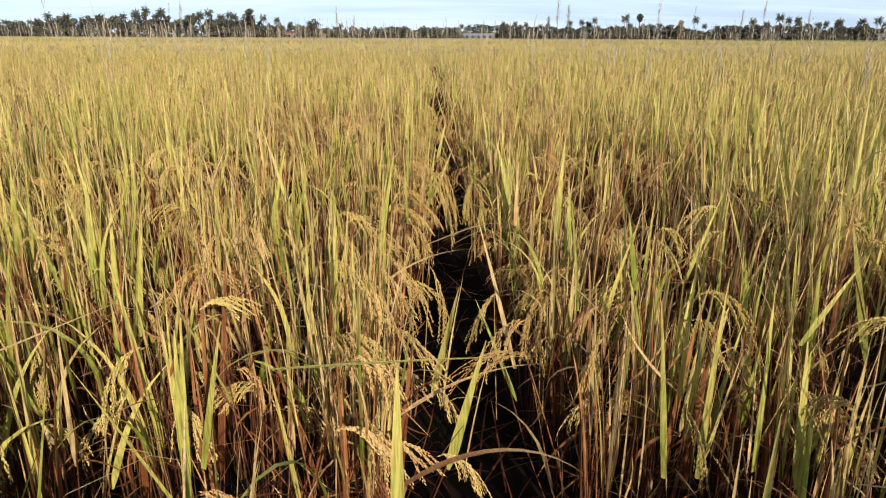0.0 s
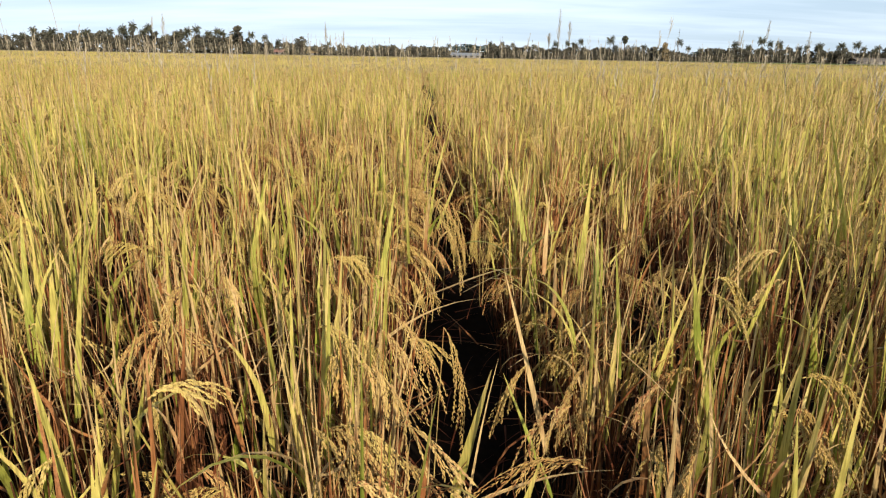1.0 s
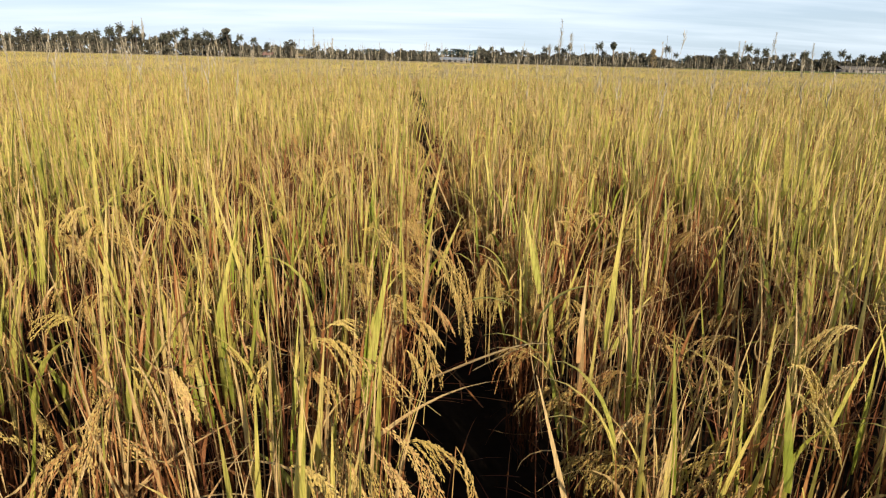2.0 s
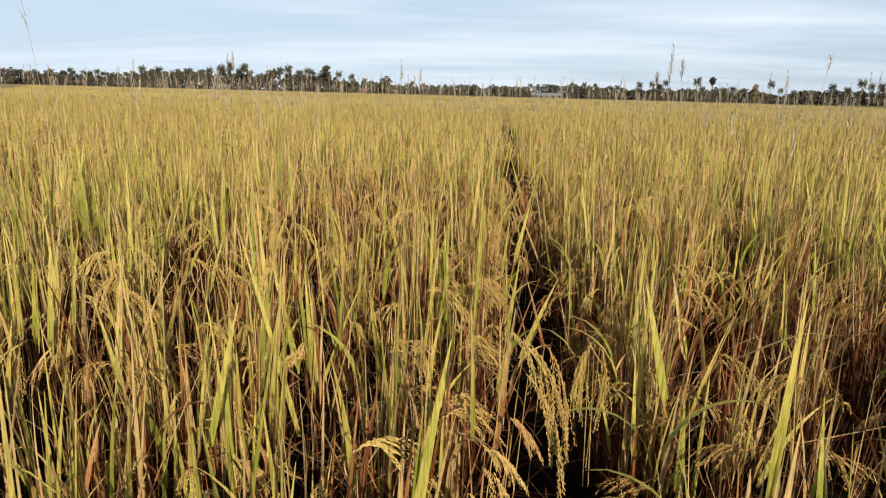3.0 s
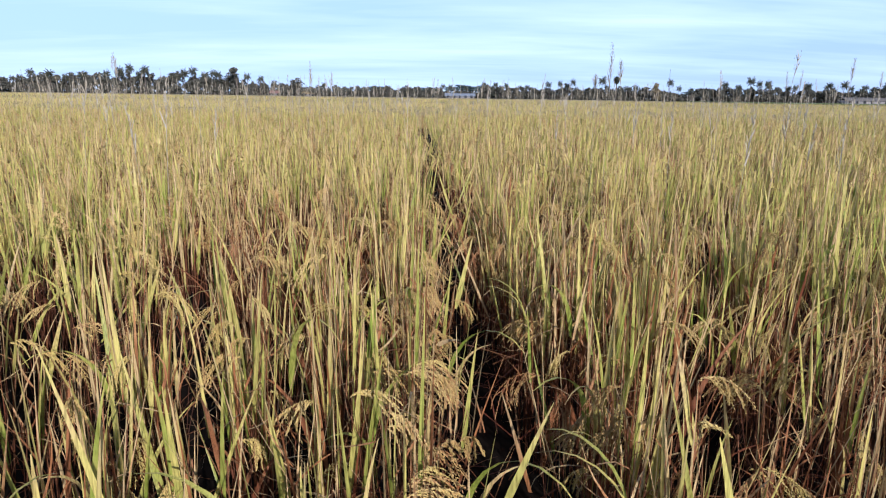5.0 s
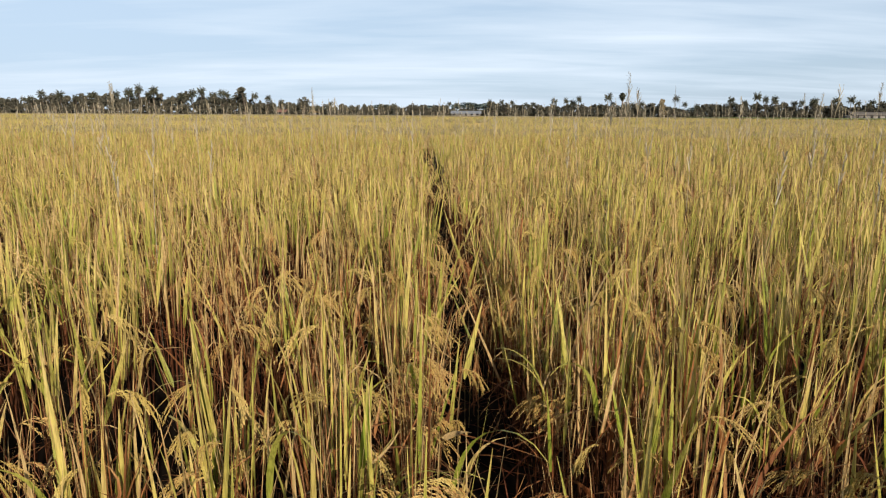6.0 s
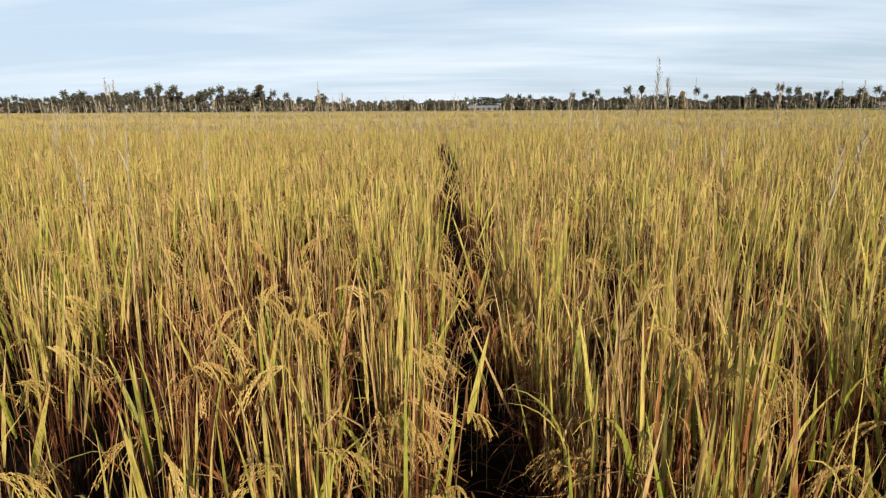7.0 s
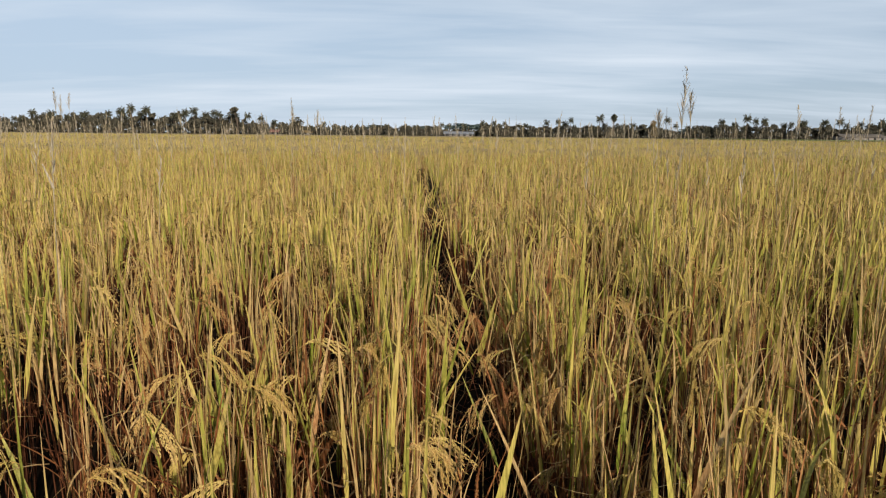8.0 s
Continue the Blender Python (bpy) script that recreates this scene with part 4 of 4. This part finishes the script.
tall_leaf(-0.31, 1.45, 0.71, 0.35, 4, 0.02, 0.35)
tall_leaf(0.77, 4.75, 0.63, 0.53, -5, 0.016, 0.6)
tall_leaf(0.37, 4.66, 0.79, 0.19, 8, 0.014, 0.8)
tall_leaf(0.26, 4.90, 0.52, 0.25, -4, 0.016, 0.1)
tall_leaf(-0.15, 4.75, 0.63, 0.33, 14, 0.01, 0.12)
tall_leaf(-0.30, 4.35, 0.84, 0.19, 6, 0.026, 0.1)
tall_leaf(0.13, 5.59, 0.55, 0.39, -23, 0.014, 0.8)
tall_leaf(-0.96, 4.60, 0.68, 0.28, -3, 0.014, 0.4)
tall_leaf(-1.31, 4.70, 0.73, 0.29, 38, 0.012, 0.4)
tall_leaf(0.59, 4.70, 0.67, 0.29, -2, 0.018, 0.25)
tall_leaf(-0.61, 4.70, 0.65, 0.28, -2, 0.016, 0.2)
tall_leaf(-1.07, 5.20, 0.77, 0.33, -0, 0.013, 0.15)
tall_leaf(0.60, 6.11, 0.67, 0.39, 3, 0.016, 0.2)
tall_leaf(1.04, 6.90, 0.50, 0.43, 2, 0.02, 0.3)
tall_leaf(-0.30, 6.70, 0.60, 0.31, 6, 0.016, 0.2)
tall_leaf(-0.16, 6.30, 0.63, 0.38, 15, 0.014, 0.15)
tall_leaf(0.23, 5.60, 0.69, 0.28, 6, 0.012, 0.5)
lone_leaf(0.05, 2.72, 0.79, 0.40, 12, 70, 95, 0.013, 0.85, True, 4.0, 0.3, "long bent straw-coloured leaf over the gap")
lone_leaf(0.15, 2.80, 0.77, 0.21, 8, 62, 10, 0.008, 0.8, True)
lone_leaf(0.35, 3.20, 0.70, 0.36, 180, 8, 150, 0.024, 0.12, False, 1.1, 0.2, "arching green leaf")
lone_leaf(0.37, 3.20, 0.72, 0.36, 5, 8, 125, 0.020, 0.25, False, 1.1, 0.2)
lone_leaf(0.54, 3.30, 0.94, 0.24, 0, 60, 110, 0.012, 0.8, True, 4.0)
lone_leaf(0.68, 3.30, 0.80, 0.27, 0, 2, 175, 0.012, 0.85, True, 5.0)
lone_leaf(0.11, 1.25, 0.87, 0.32, 0, 50, 85, 0.016, 0.6, True, 1.6, 0.3)
lone_leaf(0.00, 1.08, 1.165, 0.29, 0, 84, 3, 0.010, 0.4, False, 1.5, 0.8, "leaf fallen flat across its neighbours")
lone_leaf(-0.52, 1.14, 1.08, 0.30, 35, 76, 0, 0.010, 0.8, True, 1.5, 0.8)
lone_leaf(0.24, 5.80, 0.60, 0.50, 0, 1, 60, 0.013, 0.75, True, 4.0, 0.2)
lone_leaf(-0.10, 4.66, 0.70, 0.09, 10, 50, 60, 0.040, 0.95, True, 1.0, 0.6, "crumpled pale dead leaf in the gap")
lone_leaf(-0.06, 4.66, 0.72, 0.30, -8, 100, 10, 0.010, 0.4, True)
lone_leaf(0.44, 1.95, 0.97, 0.20, -30, 120, 20, 0.016, 0.9, True, 1.2, 0.5)


def lone_ear(x, y, z, x_tip, z_tip, tone, seed):
    """One long drooping ear of the plant that stands nearest, from its neck down to its tip."""
    r = np.random.default_rng(seed)
    across, down = x_tip - x, z - z_tip
    slope = math.pi / 2 + math.atan2(down, abs(across))
    az = (0 if across > 0 else math.pi) + r.normal(0, 0.25)
    ear = panicle((x, y, z), az, math.hypot(across, down) * 1.12, slope - 0.75, 1.1, tone, 10, 12, r)
    neck = np.array([[x, y, z]])
    foot = neck + (-0.25 * across, r.normal(0, 0.03), -0.4)
    ob = new("panicle", np_mesh("panicle", *join(ear, tubes(foot, neck, 0.0016, 0.4, 3, 3)), mat=GRAIN))
    ob.parent = nearest_plant(x, y)
    ob.matrix_parent_inverse = ob.parent.matrix_basis.inverted()
    return tagged(ob, "long drooping ear of heavy grain")


for k, (x, y, z, xt, zt, tone) in enumerate([
        (0.052, 3.15, 1.00, 0.16, 0.80, 0.30), (0.095, 3.16, 0.99, 0.168, 0.733, 0.40), (0.064, 3.12, 0.93, 0.162, 0.713, 0.35),
        (0.017, 3.18, 1.00, 0.143, 0.848, 0.25), (0.031, 3.12, 0.83, 0.098, 0.758, 0.60), (-0.009, 2.95, 0.85, 0.074, 0.771, 0.30),
        (-0.01, 2.96, 0.80, 0.074, 0.66, 0.35), (-0.037, 2.92, 0.77, 0.03, 0.669, 0.20), (0.235, 3.50, 0.88, 0.201, 0.672, 0.05),
        (0.252, 3.52, 0.855, 0.269, 0.646, 0.10), (0.222, 3.49, 0.863, 0.185, 0.689, 0.08), (-0.032, 2.30, 0.894, 0.109, 0.708, 0.45),
        (-0.045, 2.27, 0.86, 0.08, 0.70, 0.50), (0.099, 2.30, 0.861, 0.169, 0.581, 0.40), (0.292, 2.20, 0.81, 0.219, 0.66, 0.35),
        (0.428, 2.20, 0.814, 0.369, 0.619, 0.45), (0.45, 2.22, 0.80, 0.43, 0.60, 0.55), (-0.087, 2.20, 0.884, -0.07, 0.755, 0.4),
        (0.285, 4.30, 0.72, 0.222, 0.50, 0.95), (0.268, 4.32, 0.70, 0.334, 0.52, 0.95), (0.053, 7.30, 0.72, -0.041, 0.45, 0.95),
        (0.104, 6.00, 0.74, -0.017, 0.566, 0.85), (0.079, 6.02, 0.75, 0.118, 0.568, 0.95),
        (-0.08, 6.78, 0.80, 0.02, 0.66, 0.95), (-0.04, 6.74, 0.79, 0.06, 0.63, 1.0), (0.00, 6.30, 0.68, 0.06, 0.50, 0.95), (0.03, 6.24, 0.71, 0.10, 0.53, 0.9),
        (-0.03, 5.70, 0.62, -0.05, 0.42, 1.0), (0.00, 5.64, 0.64, 0.03, 0.42, 0.95), (0.03, 5.58, 0.62, 0.02, 0.40, 1.0), (-0.24, 5.15, 0.81, -0.13, 0.66, 1.0),
        (-0.21, 5.12, 0.78, -0.11, 0.60, 0.95), (0.10, 5.75, 0.78, 0.17, 0.67, 0.25), (0.12, 5.78, 0.76, 0.19, 0.64, 0.3)]):
    lone_ear(x, y, z, xt, zt, tone, 700 + k)

# straw lying in the gap
lr = np.random.default_rng(9)
n = 420
ly = lr.uniform(0.8, 12, n)
lp = np.stack([gap_x(ly) + lr.normal(0, 0.12, n), ly, lr.uniform(0.01, 0.52, n) * np.interp(ly, [1, 3.2, 4], [0.3, 0.5, 1])], 1)
# litter nearer than 3.2 m gets darker tones in place of the gap's shade
tagged(new("straw_litter", np_mesh("straw_litter", *blades(lp, lr.uniform(0.12, 0.42, n), lr.uniform(0, 6.28, n), lr.uniform(0.7, 1.7, n), lr.uniform(0.0, 0.9, n), lr.uniform(0.005, 0.012, n), np.where(ly < 3.2, lr.uniform(-0.7, -0.1, n), lr.uniform(-0.5, 0.7, n)), 4), mat=DRY)), "fallen brown leaves and straw in the gap, its near part coloured dark as shaded", "straw", kind="stuff")
